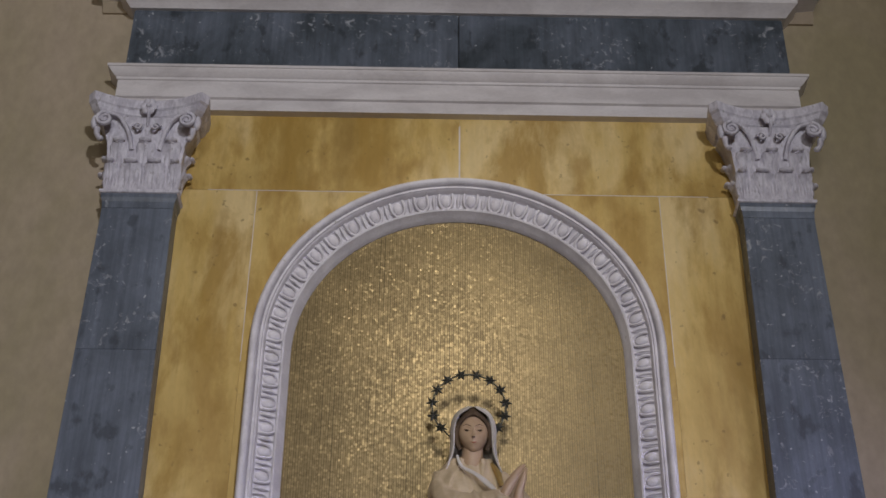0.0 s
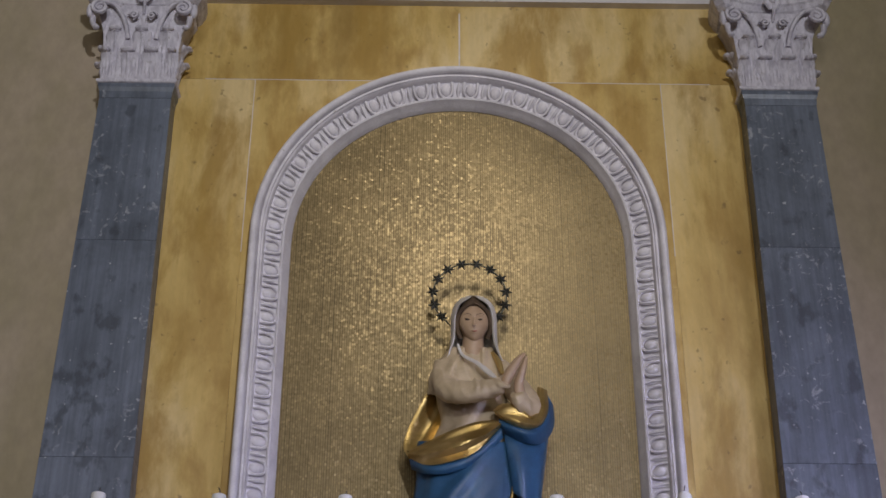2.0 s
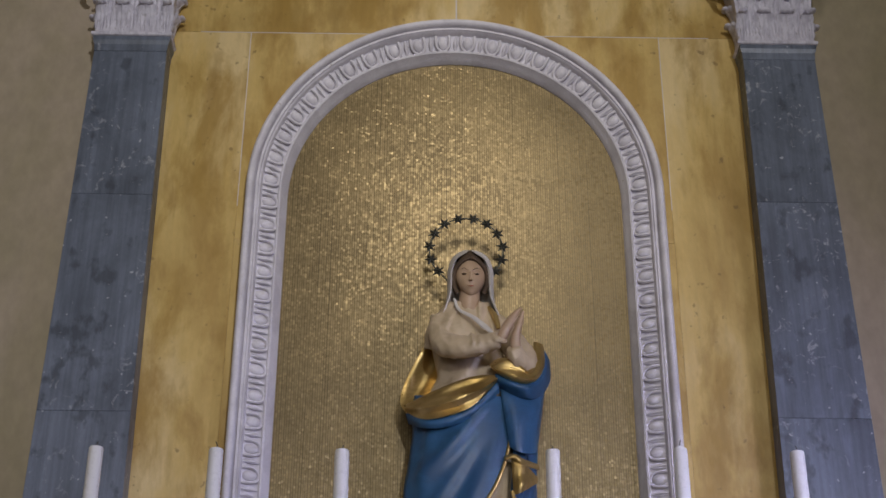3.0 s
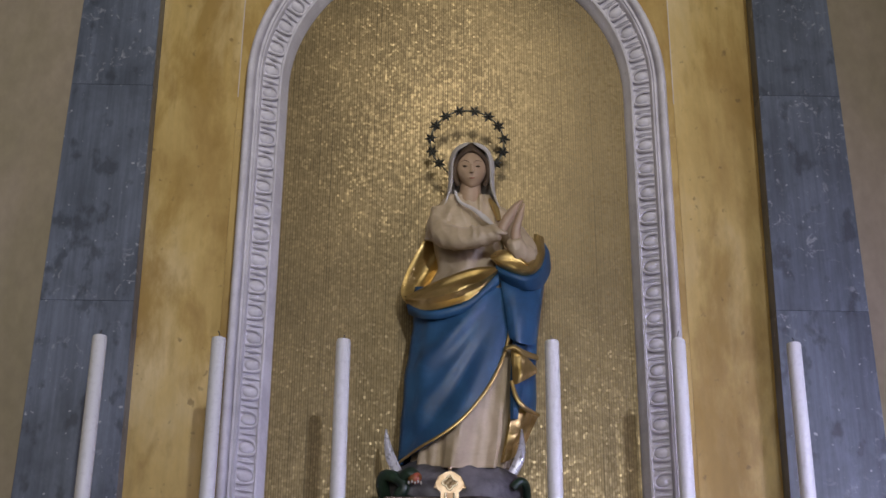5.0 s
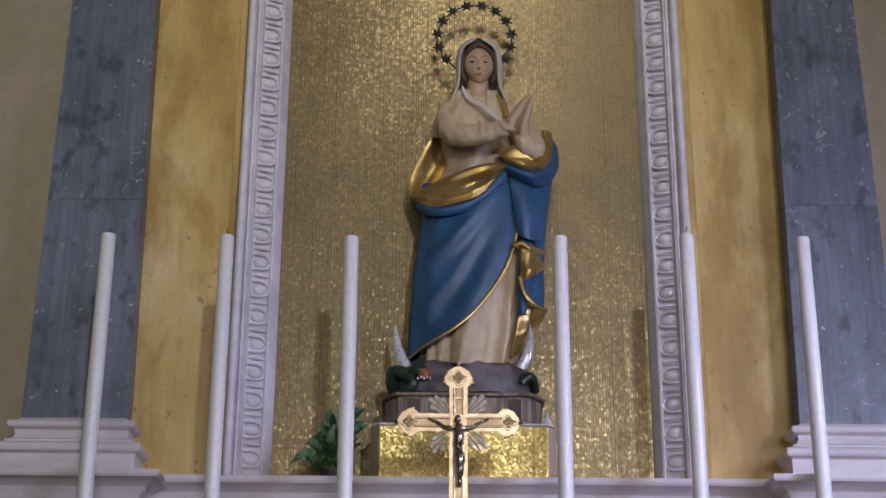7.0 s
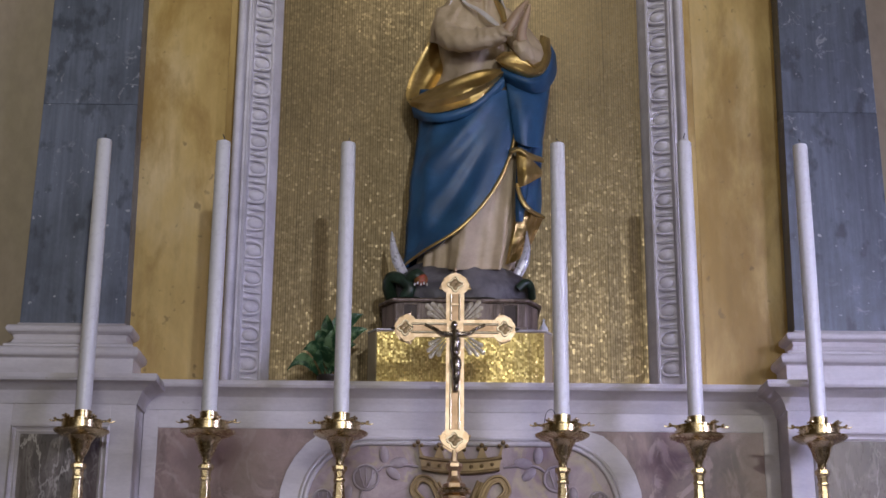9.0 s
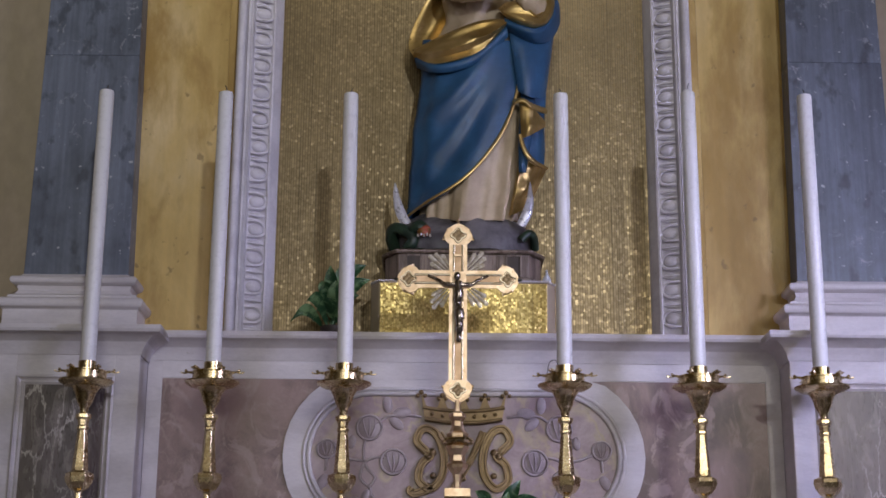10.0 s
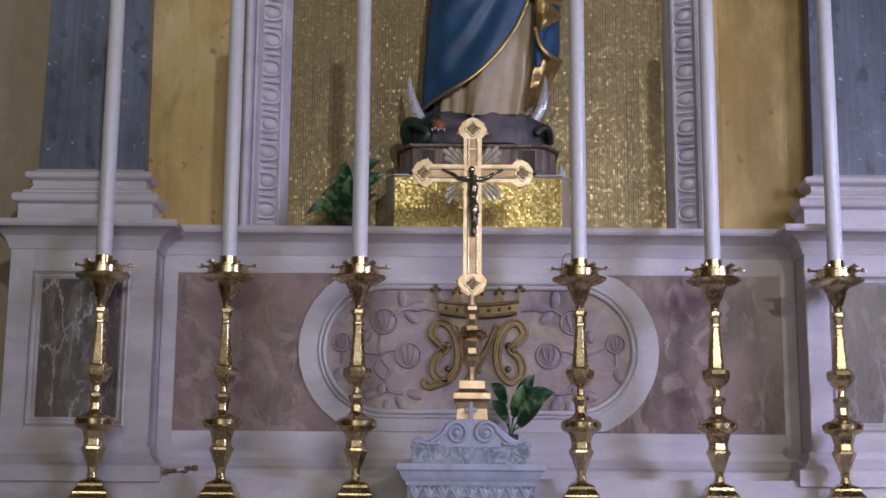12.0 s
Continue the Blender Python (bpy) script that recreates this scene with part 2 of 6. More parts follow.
def mosaic(name, light, dark, wide, tall, rough, metal, tilt, groove):
    """Gold tesserae in narrow upright rows, each with a tilt and a tone of its own."""
    m, t, b = shader(name, rough, metal)

    def math_node(kind, a, value=None, other=None):
        n = t.nodes.new("ShaderNodeMath")
        n.operation = kind
        t.links.new(a, n.inputs[0])
        if value is not None:
            n.inputs[1].default_value = value
        if other is not None:
            t.links.new(other, n.inputs[1])
        return n.outputs[0]

    tc = t.nodes.new("ShaderNodeTexCoord")
    drawn = t.nodes.new("ShaderNodeMapping")
    drawn.inputs["Scale"].default_value = (62.0, 0.001, 0.7)
    t.links.new(tc.outputs["Object"], drawn.inputs["Vector"])
    sway = fractal(t, drawn.outputs[0], 1.0, 2)
    sep = t.nodes.new("ShaderNodeSeparateXYZ")
    t.links.new(tc.outputs["Object"], sep.inputs[0])
    along = math_node("ADD", math_node("DIVIDE", sep.outputs["X"], wide), None, math_node("MULTIPLY", sway, 1.5))
    column = math_node("FLOOR", along)
    step = t.nodes.new("ShaderNodeTexWhiteNoise")
    step.noise_dimensions = "1D"
    t.links.new(column, step.inputs["W"])
    up = math_node("ADD", math_node("DIVIDE", sep.outputs["Z"], tall), None, step.outputs["Value"])
    cell = t.nodes.new("ShaderNodeCombineXYZ")
    t.links.new(column, cell.inputs[0])
    t.links.new(math_node("FLOOR", up), cell.inputs[2])
    chance = t.nodes.new("ShaderNodeTexWhiteNoise")
    t.links.new(cell.outputs[0], chance.inputs["Vector"])
    tone = ramp(t, chance.outputs["Value"], [(0.0, dark), (0.75, light), (1.0, tuple(min(1, c * 1.25) for c in light))])
    inside = math_node("FRACT", along)
    far = math_node("ABSOLUTE", math_node("SUBTRACT", inside, 0.5))
    col = mix(t, 1.0, tone, ramp(t, far, [(0.28, 1.0), (0.48, groove)]), "MULTIPLY")
    cloud = ramp(t, fractal(t, tc.outputs["Object"], 3.0, 6, 0.6), [(0.38, 0.80), (0.60, 1.0)])
    col = mix(t, 1.0, col, cloud, "MULTIPLY")
    t.links.new(col, b.inputs["Base Color"])
    t.links.new(ramp(t, chance.outputs["Value"], [(0.0, rough + 0.10), (1.0, rough - 0.06)]), b.inputs["Roughness"])
    lean = t.nodes.new("ShaderNodeVectorMath")
    lean.operation = "SUBTRACT"
    t.links.new(chance.outputs["Color"], lean.inputs[0])
    lean.inputs[1].default_value = (0.5, 0.5, 0.5)
    geo = t.nodes.new("ShaderNodeNewGeometry")
    tipped = t.nodes.new("ShaderNodeVectorMath")
    tipped.operation = "MULTIPLY_ADD"
    t.links.new(lean.outputs[0], tipped.inputs[0])
    loose = t.nodes.new("ShaderNodeCombineXYZ")
    share = ramp(t, chance.outputs["Value"], [(0.0, tilt * 0.30), (0.80, tilt * 0.45), (0.97, tilt)])
    t.links.new(share, loose.inputs[0])
    t.links.new(share, loose.inputs[2])
    t.links.new(loose.outputs[0], tipped.inputs[1])
    t.links.new(geo.outputs["Normal"], tipped.inputs[2])
    unit = t.nodes.new("ShaderNodeVectorMath")
    unit.operation = "NORMALIZE"
    t.links.new(tipped.outputs[0], unit.inputs[0])
    t.links.new(unit.outputs[0], b.inputs["Normal"])
    return m


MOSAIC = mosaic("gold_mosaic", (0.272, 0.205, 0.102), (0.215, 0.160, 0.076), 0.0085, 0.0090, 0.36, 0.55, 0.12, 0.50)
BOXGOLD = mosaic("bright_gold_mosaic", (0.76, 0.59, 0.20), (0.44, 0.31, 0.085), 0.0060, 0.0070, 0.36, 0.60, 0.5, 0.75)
BRASS = surface("brass", (0.74, 0.60, 0.36), (0.54, 0.42, 0.23), 14, 0.25, 1.0, relief=0.03, grain=90, speck=0.15)
OLDGOLD = surface("gilded_bronze", (0.40, 0.29, 0.15), (0.27, 0.19, 0.10), 18, 0.48, 0.6, relief=0.2, grain=80)
CROSSGOLD = surface("polished_gilt", (0.80, 0.62, 0.42), (0.60, 0.43, 0.26), 26, 0.34, 1.0, relief=0.08, speck=0.2)
COPPER = surface("rosy_gilt", (0.52, 0.36, 0.23), (0.36, 0.24, 0.14), 22, 0.34, 1.0, relief=0.08, speck=0.2)
PALEGILT = surface("pale_gilt", (0.90, 0.80, 0.58), (0.74, 0.62, 0.40), 30, 0.32, 0.8, relief=0.1)
SILVER = surface("dark_silver", (0.62, 0.55, 0.48), (0.34, 0.29, 0.25), 40, 0.24, 1.0, relief=0.2)
WAX = surface("white_wax", (0.90, 0.89, 0.90), (0.86, 0.85, 0.86), 5, 0.3, relief=0.02, speck=0.06)
WICK = surface("burnt_wick", (0.10, 0.09, 0.08), (0.03, 0.03, 0.03), 60, 0.9)
WOOD = surface("dark_carved_wood", (0.30, 0.23, 0.185), (0.13, 0.092, 0.07), 10, 0.5, stretch=(4, 4, 0.6), relief=0.3)
LEAF = surface("green_leaf", (0.20, 0.34, 0.16), (0.018, 0.075, 0.028), 24, 0.4, relief=0.2, spread=(0.47, 0.60))
POT = surface("dark_pot", (0.07, 0.05, 0.04), (0.04, 0.03, 0.025), 12, 0.6)
FLOOR = surface("stone_floor", (0.36, 0.32, 0.28), (0.26, 0.23, 0.20), 2.0, 0.4)
ROBE = surface("cream_painted_robe", (0.58, 0.46, 0.31), (0.46, 0.36, 0.235), 8, 0.5, relief=0.12, speck=0.12)
CLOAK = surface("blue_painted_cloak", (0.035, 0.115, 0.235), (0.022, 0.075, 0.165), 7, 0.42, relief=0.1, speck=0.12)
GILT = surface("gilded_lining", (0.70, 0.51, 0.21), (0.46, 0.32, 0.11), 9, 0.34, 0.85, relief=0.12, speck=0.12)
VEIL = surface("white_painted_veil", (0.66, 0.63, 0.60), (0.54, 0.50, 0.47), 9, 0.5, speck=0.12)
SKIN = surface("painted_flesh", (0.48, 0.335, 0.22), (0.41, 0.28, 0.18), 8, 0.4, speck=0.12)
HAIR = surface("brown_painted_hair", (0.10, 0.062, 0.034), (0.06, 0.036, 0.020), 30, 0.8)
ROCK = surface("grey_painted_rock", (0.19, 0.18, 0.19), (0.07, 0.065, 0.07), 9, 0.5, relief=0.4)
SNAKE = surface("dark_green_paint", (0.03, 0.06, 0.035), (0.012, 0.025, 0.016), 20, 0.4)
RED = surface("red_painted_mouth", (0.35, 0.07, 0.04), (0.20, 0.10, 0.02), 60, 0.5)
IRON = surface("blackened_metal", (0.085, 0.085, 0.065), (0.045, 0.045, 0.037), 30, 0.45, 0.6)
CRYSTAL = surface("pale_cut_glass", (0.80, 0.74, 0.60), (0.58, 0.50, 0.36), 90, 0.16, 0.2, relief=0.1)
GLASS = surface("pale_glass", (0.75, 0.78, 0.88), (0.6, 0.63, 0.72), 20, 0.12)
PEWTER = surface("silvered_crescent", (0.80, 0.80, 0.86), (0.62, 0.62, 0.68), 12, 0.3, 0.35)

# ---- building helpers ----


def link_mesh(name, bm, material, parent=None, label="", smooth=False):
    me = bpy.data.meshes.new(name)
    bmesh.ops.recalc_face_normals(bm, faces=bm.faces)
    bm.to_mesh(me)
    bm.free()
    for m in material if isinstance(material, (list, tuple)) else [material]:
        me.materials.append(m)
    if smooth:
        me.shade_smooth()
        me.set_sharp_from_angle(angle=radians(smooth if smooth is not True else 40))
    ob = new(name, me)
    ob.parent = parent
    if label:
        ob["label"] = label
    return ob


part = link_mesh


def thing(name, label, category, place=(0, 0, 0), group="", kind=""):
    ob = new(name)
    ob.location = place
    ob.empty_display_size = 0.05
    return tagged(ob, label, category, group, kind)


def again(name, mesh_ob, parent, m=None):
    """One more object on the same mesh."""
    ob = new(name, mesh_ob.data)
    ob.parent = parent
    if m is not None:
        ob.matrix_basis = m
    return ob


def block(bm, x0, x1, y0, y1, z0, z1, bevel=0.0):
    vs = [bm.verts.new((x, y, z)) for x in (x0, x1) for y in (y0, y1) for z in (z0, z1)]
    fs = [bm.faces.new([vs[i] for i in q]) for q in ((0, 1, 3, 2), (4, 6, 7, 5), (0, 4, 5, 1), (2, 3, 7, 6), (0, 2, 6, 4), (1, 5, 7, 3))]
    if bevel:
        es = {e for f in fs for e in f.edges}
        bmesh.ops.bevel(bm, geom=list(es), offset=bevel, segments=2, affect="EDGES")
    return bm


def box(x0, x1, y0, y1, z0, z1, bevel=0.004):
    return block(bmesh.new(), x0, x1, y0, y1, z0, z1, bevel)


def slab(outline, y0, y1, bevel=0.001):
    """A plate: an outline in x and z, from y0 (front) to y1 (back)."""
    bm = bmesh.new()
    a = [bm.verts.new((x, y0, z)) for x, z in outline]
    b = [bm.verts.new((x, y1, z)) for x, z in outline]
    front = bm.faces.new(a)
    bm.faces.new(b[::-1])
    n = len(a)
    for i in range(n):
        bm.faces.new((a[i], b[i], b[(i + 1) % n], a[(i + 1) % n]))
    if bevel:
        bmesh.ops.bevel(bm, geom=list(front.edges), offset=bevel, segments=2, affect="EDGES")
    return bm


def moulding(path, profile, bm=None):
    """Sweeps a closed profile of (out, z) along a plan polyline of (x, y), mitred; out points to the right of the path."""
    bm = bm or bmesh.new()
    P = [Vector(p) for p in path]
    N = []
    for p, q in zip(P, P[1:]):
        d = (q - p).normalized()
        N.append(Vector((d.y, -d.x)))
    rings = []
    for i, p in enumerate(P):
        n1, n2 = N[max(0, i - 1)], N[min(len(N) - 1, i)]
        m = (n1 + n2) / (1 + n1.dot(n2))
        rings.append([bm.verts.new((p.x + m.x * o, p.y + m.y * o, z)) for o, z in profile])
    k = len(profile)
    for a, b in zip(rings, rings[1:]):
        for j in range(k):
            bm.faces.new((a[j], a[(j + 1) % k], b[(j + 1) % k], b[j]))
    bm.faces.new(rings[0])
    bm.faces.new(rings[-1][::-1])
    return bm


def arc(c0, c1, r, a0, a1, n=6):
    return [(c0 + r * math.cos(radians(a0 + (a1 - a0) * i / n)), c1 + r * math.sin(radians(a0 + (a1 - a0) * i / n))) for i in range(n + 1)]


def lathe(bm, profile, seg=24, x=0.0, y=0.0, turn=0.0, stretch=1.0):
    rings = []
    for r, z in profile:
        rings.append([bm.verts.new((x + r * math.cos(turn + 2 * math.pi * i / seg), y + stretch * r * math.sin(turn + 2 * math.pi * i / seg), z)) for i in range(seg)])
    for a, b in zip(rings, rings[1:]):
        for i in range(seg):
            bm.faces.new((a[i], a[(i + 1) % seg], b[(i + 1) % seg], b[i]))
    bm.faces.new(rings[0][::-1])
    bm.faces.new(rings[-1])
    return bm


def tube(bm, pts, radii, seg=8, flat=1.0, close=True):
    """A round bar through the points; flat squeezes it along y."""
    pts = [Vector(p) for p in pts]
    if not isinstance(radii, (list, tuple)):
        radii = [radii] * len(pts)
    rings = []
    for i, p in enumerate(pts):
        d = (pts[min(i + 1, len(pts) - 1)] - pts[max(i - 1, 0)]).normalized()
        side = d.cross(Vector((0, 1, 0)))
        if side.length < 0.05:
            side = Vector((1, 0, 0))
        side.normalize()
        up = side.cross(d).normalized()
        rings.append([bm.verts.new(p + radii[i] * (math.cos(2 * math.pi * k / seg) * side + flat * math.sin(2 * math.pi * k / seg) * up)) for k in range(seg)])
    for a, b in zip(rings, rings[1:]):
        for k in range(seg):
            bm.faces.new((a[k], a[(k + 1) % seg], b[(k + 1) % seg], b[k]))
    if close:
        bm.faces.new(rings[0][::-1])
        bm.faces.new(rings[-1])
    return bm


def curve_points(pts, n=6):
    """A smooth line through the points."""
    P = [Vector(p) for p in pts]
    out = []
    for i in range(len(P) - 1):
        a, b, c, d = P[max(0, i - 1)], P[i], P[i + 1], P[min(len(P) - 1, i + 2)]
        for k in range(n):
            t = k / n
            out.append(0.5 * ((2 * b) + (c - a) * t + (2 * a - 5 * b + 4 * c - d) * t * t + (3 * b - a - 3 * c + d) * t ** 3))
    return out + [P[-1]]


def ball(bm, centre, rx, ry, rz, u=12, v=8):
    made = bmesh.ops.create_uvsphere(bm, u_segments=u, v_segments=v, radius=1.0)["verts"]
    bmesh.ops.transform(bm, verts=made, matrix=Matrix.Translation(centre) @ Matrix.Diagonal((rx, ry, rz, 1)))
    return made


# ---- the chapel round the altar ----
CX = 0.11  # the altar's axis
WALL, PIL, BACK, DADO, PED = 4.80, 4.71, 4.85, 4.55, 4.42  # fronts of yellow wall, pilasters, niche, dado, pedestals

floor = tagged(link_mesh("floor", box(-4.2, 4.4, -13.2, 5.4, -0.12, 0.0, 0), FLOOR), "pale stone church floor", "floor", kind="structure")
tagged(link_mesh("wall_north", box(-4.0, 4.2, 4.95, 5.3, 0.0, 8.6, 0), PLASTER), "olive plaster wall behind the altar", "wall", kind="structure")
tagged(link_mesh("wall_north_west", box(-4.0, CX - 1.30, 4.83, 4.948, 0.0, 8.6, 0), PLASTER), "olive plaster wall beside the altar", "wall", kind="structure")
tagged(link_mesh("wall_north_east", box(CX + 1.30, 4.2, 4.83, 4.948, 0.0, 8.6, 0), PLASTER), "olive plaster wall beside the altar", "wall", kind="structure")
tagged(link_mesh("wall_west", box(-4.2, -4.0, -13.0, 5.3, 0.0, 8.6, 0), PLASTER), "plain plaster wall", "wall", kind="structure")
tagged(link_mesh("wall_east", box(4.2, 4.4, -13.0, 5.3, 0.0, 8.6, 0), PLASTER), "plain plaster wall", "wall", kind="structure")
tagged(link_mesh("wall_south", box(-4.2, 4.4, -13.2, -13.0, 0.0, 8.6, 0), PLASTER), "plain plaster wall", "wall", kind="structure")
tagged(link_mesh("ceiling", box(-4.2, 4.4, -13.2, 5.3, 8.6, 8.8, 0), PLASTER), "plain plaster ceiling", "ceiling", kind="structure")

# the retable: masonry core, yellow marble slabs, niche back
retable = thing("retable_wall", "yellow stained marble slabs round an arched niche", "wall", kind="structure")
part("core", box(CX - 1.298, CX + 1.298, 4.925, 4.949, 0.0, 6.5, 0), PLASTER, retable)
Z0 = 4.51


def spandrel(side):
    pts = [(CX, 5.2494), (CX + side * 0.81, 5.2494), (CX + side * 0.81, Z0 - 0.2), (CX + side * 0.71, Z0 - 0.2)]
    pts += [(CX + side * x, z) for x, z in arc(0, Z0, 0.71, 0, 90, 14)]
    return pts if side > 0 else pts[::-1]


SLABS = [slab([(-1.12, 2.3), (CX - 0.8106, 2.3), (CX - 0.8106, 5.2494), (-1.12, 5.2494)], WALL, 4.925),
         slab([(CX + 0.8106, 2.3), (1.34, 2.3), (1.34, 5.2494), (CX + 0.8106, 5.2494)], WALL, 4.925),
         slab([(CX - 0.81, 2.3), (CX - 0.70, 2.3), (CX - 0.70, Z0 - 0.2006), (CX - 0.81, Z0 - 0.2006)], WALL, 4.925),
         slab([(CX + 0.70, 2.3), (CX + 0.81, 2.3), (CX + 0.81, Z0 - 0.2006), (CX + 0.70, Z0 - 0.2006)], WALL, 4.925),
         slab(spandrel(-1), WALL, 4.925), slab(spandrel(1), WALL, 4.925),
         slab([(-1.12, 5.25), (CX + 0.004, 5.25), (CX + 0.004, 5.70), (-1.12, 5.70)], WALL, 4.925),
         slab([(CX + 0.0045, 5.25), (1.34, 5.25), (1.34, 5.70), (CX + 0.0045, 5.70)], WALL, 4.925)]
for k, bm in enumerate(SLABS):
    part("slab", bm, LINTEL if k > 5 else YELLOW, retable)
part("mortar_joint", box(CX + 0.002, CX + 0.0075, WALL - 0.0012, WALL + 0.01, 5.252, 5.60, 0), WHITE, retable, "pale mortar in the lintel joint")
for side in (-1, 1):
    part("mortar_joint", box(CX + side * 0.8103 - 0.0014, CX + side * 0.8103 + 0.0014, WALL - 0.0008, WALL + 0.01, 4.45, 5.246, 0), WHITE, retable)
    x = CX + side * 0.55
    part("mortar_joint", box(x - 0.46, x + 0.46, WALL - 0.0008, WALL + 0.01, 5.2484, 5.2512, 0), WHITE, retable)
niche = [(CX - 0.69, 2.3), (CX + 0.69, 2.3)] + [(CX + x, z) for x, z in arc(0, Z0, 0.69, 0, 180, 40)]
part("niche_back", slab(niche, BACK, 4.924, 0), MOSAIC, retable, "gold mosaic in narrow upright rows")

# the moulded frame of the niche, with egg-and-dart
frame_thing = thing("niche_frame", "white stucco arch frame with egg-and-dart moulding", "arch moulding", kind="structure")


def arch_sweep(profile, bottom, steps=48):
    bm = bmesh.new()
    rings = []
    stations = [(180, bottom), (180, 0.5 * (bottom + Z0))] + [(180 - 180 * i / steps, None) for i in range(steps + 1)] + [(0, 0.5 * (bottom + Z0)), (0, bottom)]
    for ang, z in stations:
        c, s = math.cos(radians(ang)), math.sin(radians(ang))
        rings.append([bm.verts.new((CX + r * c, y, (Z0 + r * s) if z is None else z)) for r, y in profile])
    k = len(profile)
    for a, b in zip(rings, rings[1:]):
        for j in range(k):
            bm.faces.new((a[j], a[(j + 1) % k], b[(j + 1) % k], b[j]))
    bm.faces.new(rings[0])
    bm.faces.new(rings[-1][::-1])
    return bm


LEDGE = 2.595
outer = [(0.778, 4.802)] + [(0.7625 + 0.0155 * math.cos(radians(a)), 4.756 - 0.022 * math.sin(radians(a))) for a in range(0, 181, 22)] + [(0.746, 4.764), (0.743, 4.770), (0.741, 4.754), (0.733, 4.754), (0.731, 4.764), (0.727, 4.766), (0.725, 4.756), (0.721, 4.764), (0.718, 4.81)]
part("outer_moulding", arch_sweep(outer, LEDGE), STUCCO, frame_thing, smooth=35)
ovolo = [(0.722, 4.82), (0.722, 4.780), (0.705, 4.789), (0.688, 4.798), (0.672, 4.806), (0.658, 4.812), (0.656, 4.83)]
part("egg_band", arch_sweep(ovolo, LEDGE), STUCCO, frame_thing, smooth=35)
inner = [(0.662, 4.845), (0.662, 4.798), (0.657, 4.793), (0.651, 4.797), (0.648, 4.806), (0.640, 4.822), (0.633, 4.836), (0.630, BACK - 0.002), (0.66, BACK - 0.002)]
part("inner_moulding", arch_sweep(inner, LEDGE), STUCCO, frame_thing, smooth=35)


def egg_mesh():
    """An egg in its shell, with a dart beside it; the local x axis points out of the arch."""
    bm = bmesh.new()
    ball(bm, (0.003, 0.001, 0), 0.0275, 0.0155, 0.0200, 12, 8)
    shell = [(0.033, -0.004, 0.026), (0.014, -0.010, 0.0275), (-0.008, -0.009, 0.025), (-0.022, -0.006, 0.016), (-0.029, -0.004, 0.0), (-0.022, -0.006, -0.016), (-0.008, -0.009, -0.025), (0.014, -0.010, -0.0275), (0.033, -0.004, -0.026)]
    tube(bm, curve_points(shell, 2), 0.0058, 6)
    tube(bm, [(0.032, -0.002, 0.0487), (0.004, -0.009, 0.0487), (-0.030, 0.0, 0.0487)], [0.0025, 0.0085, 0.003], 6)
    tube(bm, [(0.030, 0.0, 0.040), (0.0, -0.005, 0.040), (-0.026, 0.0, 0.046)], [0.002, 0.004, 0.002], 5)
    return bm


EGG_R, PITCH = 0.690, 0.0975
first_egg = None
stations = []
n_arc = round(math.pi * EGG_R / PITCH)
for i in range(n_arc):
    stations.append((math.pi * (i + 0.5) / n_arc, None))
z = Z0 - PITCH / 2
while z > LEDGE + 0.03:
    stations += [(0.0, z), (math.pi, z)]
    z -= PITCH
for ang, z in stations:
    m = Matrix.Translation((CX + EGG_R * math.cos(ang), 4.794, Z0 + EGG_R * math.sin(ang) if z is None else z)) @ Matrix.Rotation(-ang, 4, "Y") @ Matrix.Rotation(radians(-26), 4, "Z")
    if first_egg is None:
        first_egg = part("egg", egg_mesh(), STUCCO, frame_thing, smooth=50)
        first_egg.matrix_basis = m
    else:
        again("egg", first_egg, frame_thing, m)

# ---- pilasters ----
PILX = (-1.148, 2 * CX + 1.148)


def leaf_mesh(w, h, curl):
    """An acanthus leaf: ribbed, with lobed edges and a tip that curls forward; it stands on the origin and faces -y."""
    bm = bmesh.new()
    nu, nv = 10, 12
    grid = []
    for j in range(nv + 1):
        v = j / nv
        half = w * 0.5 * (0.75 + 0.35 * math.sin(v * 2.6)) * (1 - 0.35 * v ** 4) * (1 + 0.10 * math.sin(v * 26))
        row = []
        for i in range(nu + 1):
            u = 2 * i / nu - 1
            a = max(0.0, (v - 0.62) / 0.38)
            y = -0.006 - 0.016 * v - curl * math.sin(a * 2.2) * (1 - 0.6 * abs(u))
            zz = h * min(v, 0.62) + h * 0.38 * (math.sin(a * 2.3) / 1.15)
            y += 0.008 * abs(u) ** 2 - 0.0034 * math.cos(u * 15.5) * (1 - 0.3 * v)
            row.append(bm.verts.new((u * half, y, zz)))
        grid.append(row)
    back = [[bm.verts.new((q.co.x * 0.98, q.co.y + 0.012, q.co.z)) for q in row] for row in grid]
    for g, flip in ((grid, False), (back, True)):
        for j in range(nv):
            for i in range(nu):
                q = (g[j][i], g[j][i + 1], g[j + 1][i + 1], g[j + 1][i])
                bm.faces.new(q[::-1] if flip else q)
    rim = [(j, 0) for j in range(nv + 1)] + [(nv, i) for i in range(1, nu + 1)] + [(j, nu) for j in range(nv - 1, -1, -1)] + [(0, i) for i in range(nu - 1, 0, -1)]
    for a, b in zip(rim, rim[1:] + rim[:1]):
        bm.faces.new((grid[a[0]][a[1]], grid[b[0]][b[1]], back[b[0]][b[1]], back[a[0]][a[1]]))
    ball(bm, (0, -0.020 - 0.75 * curl, h * 0.93), w * 0.33, 0.017, 0.0105, 10, 6)
    return bm


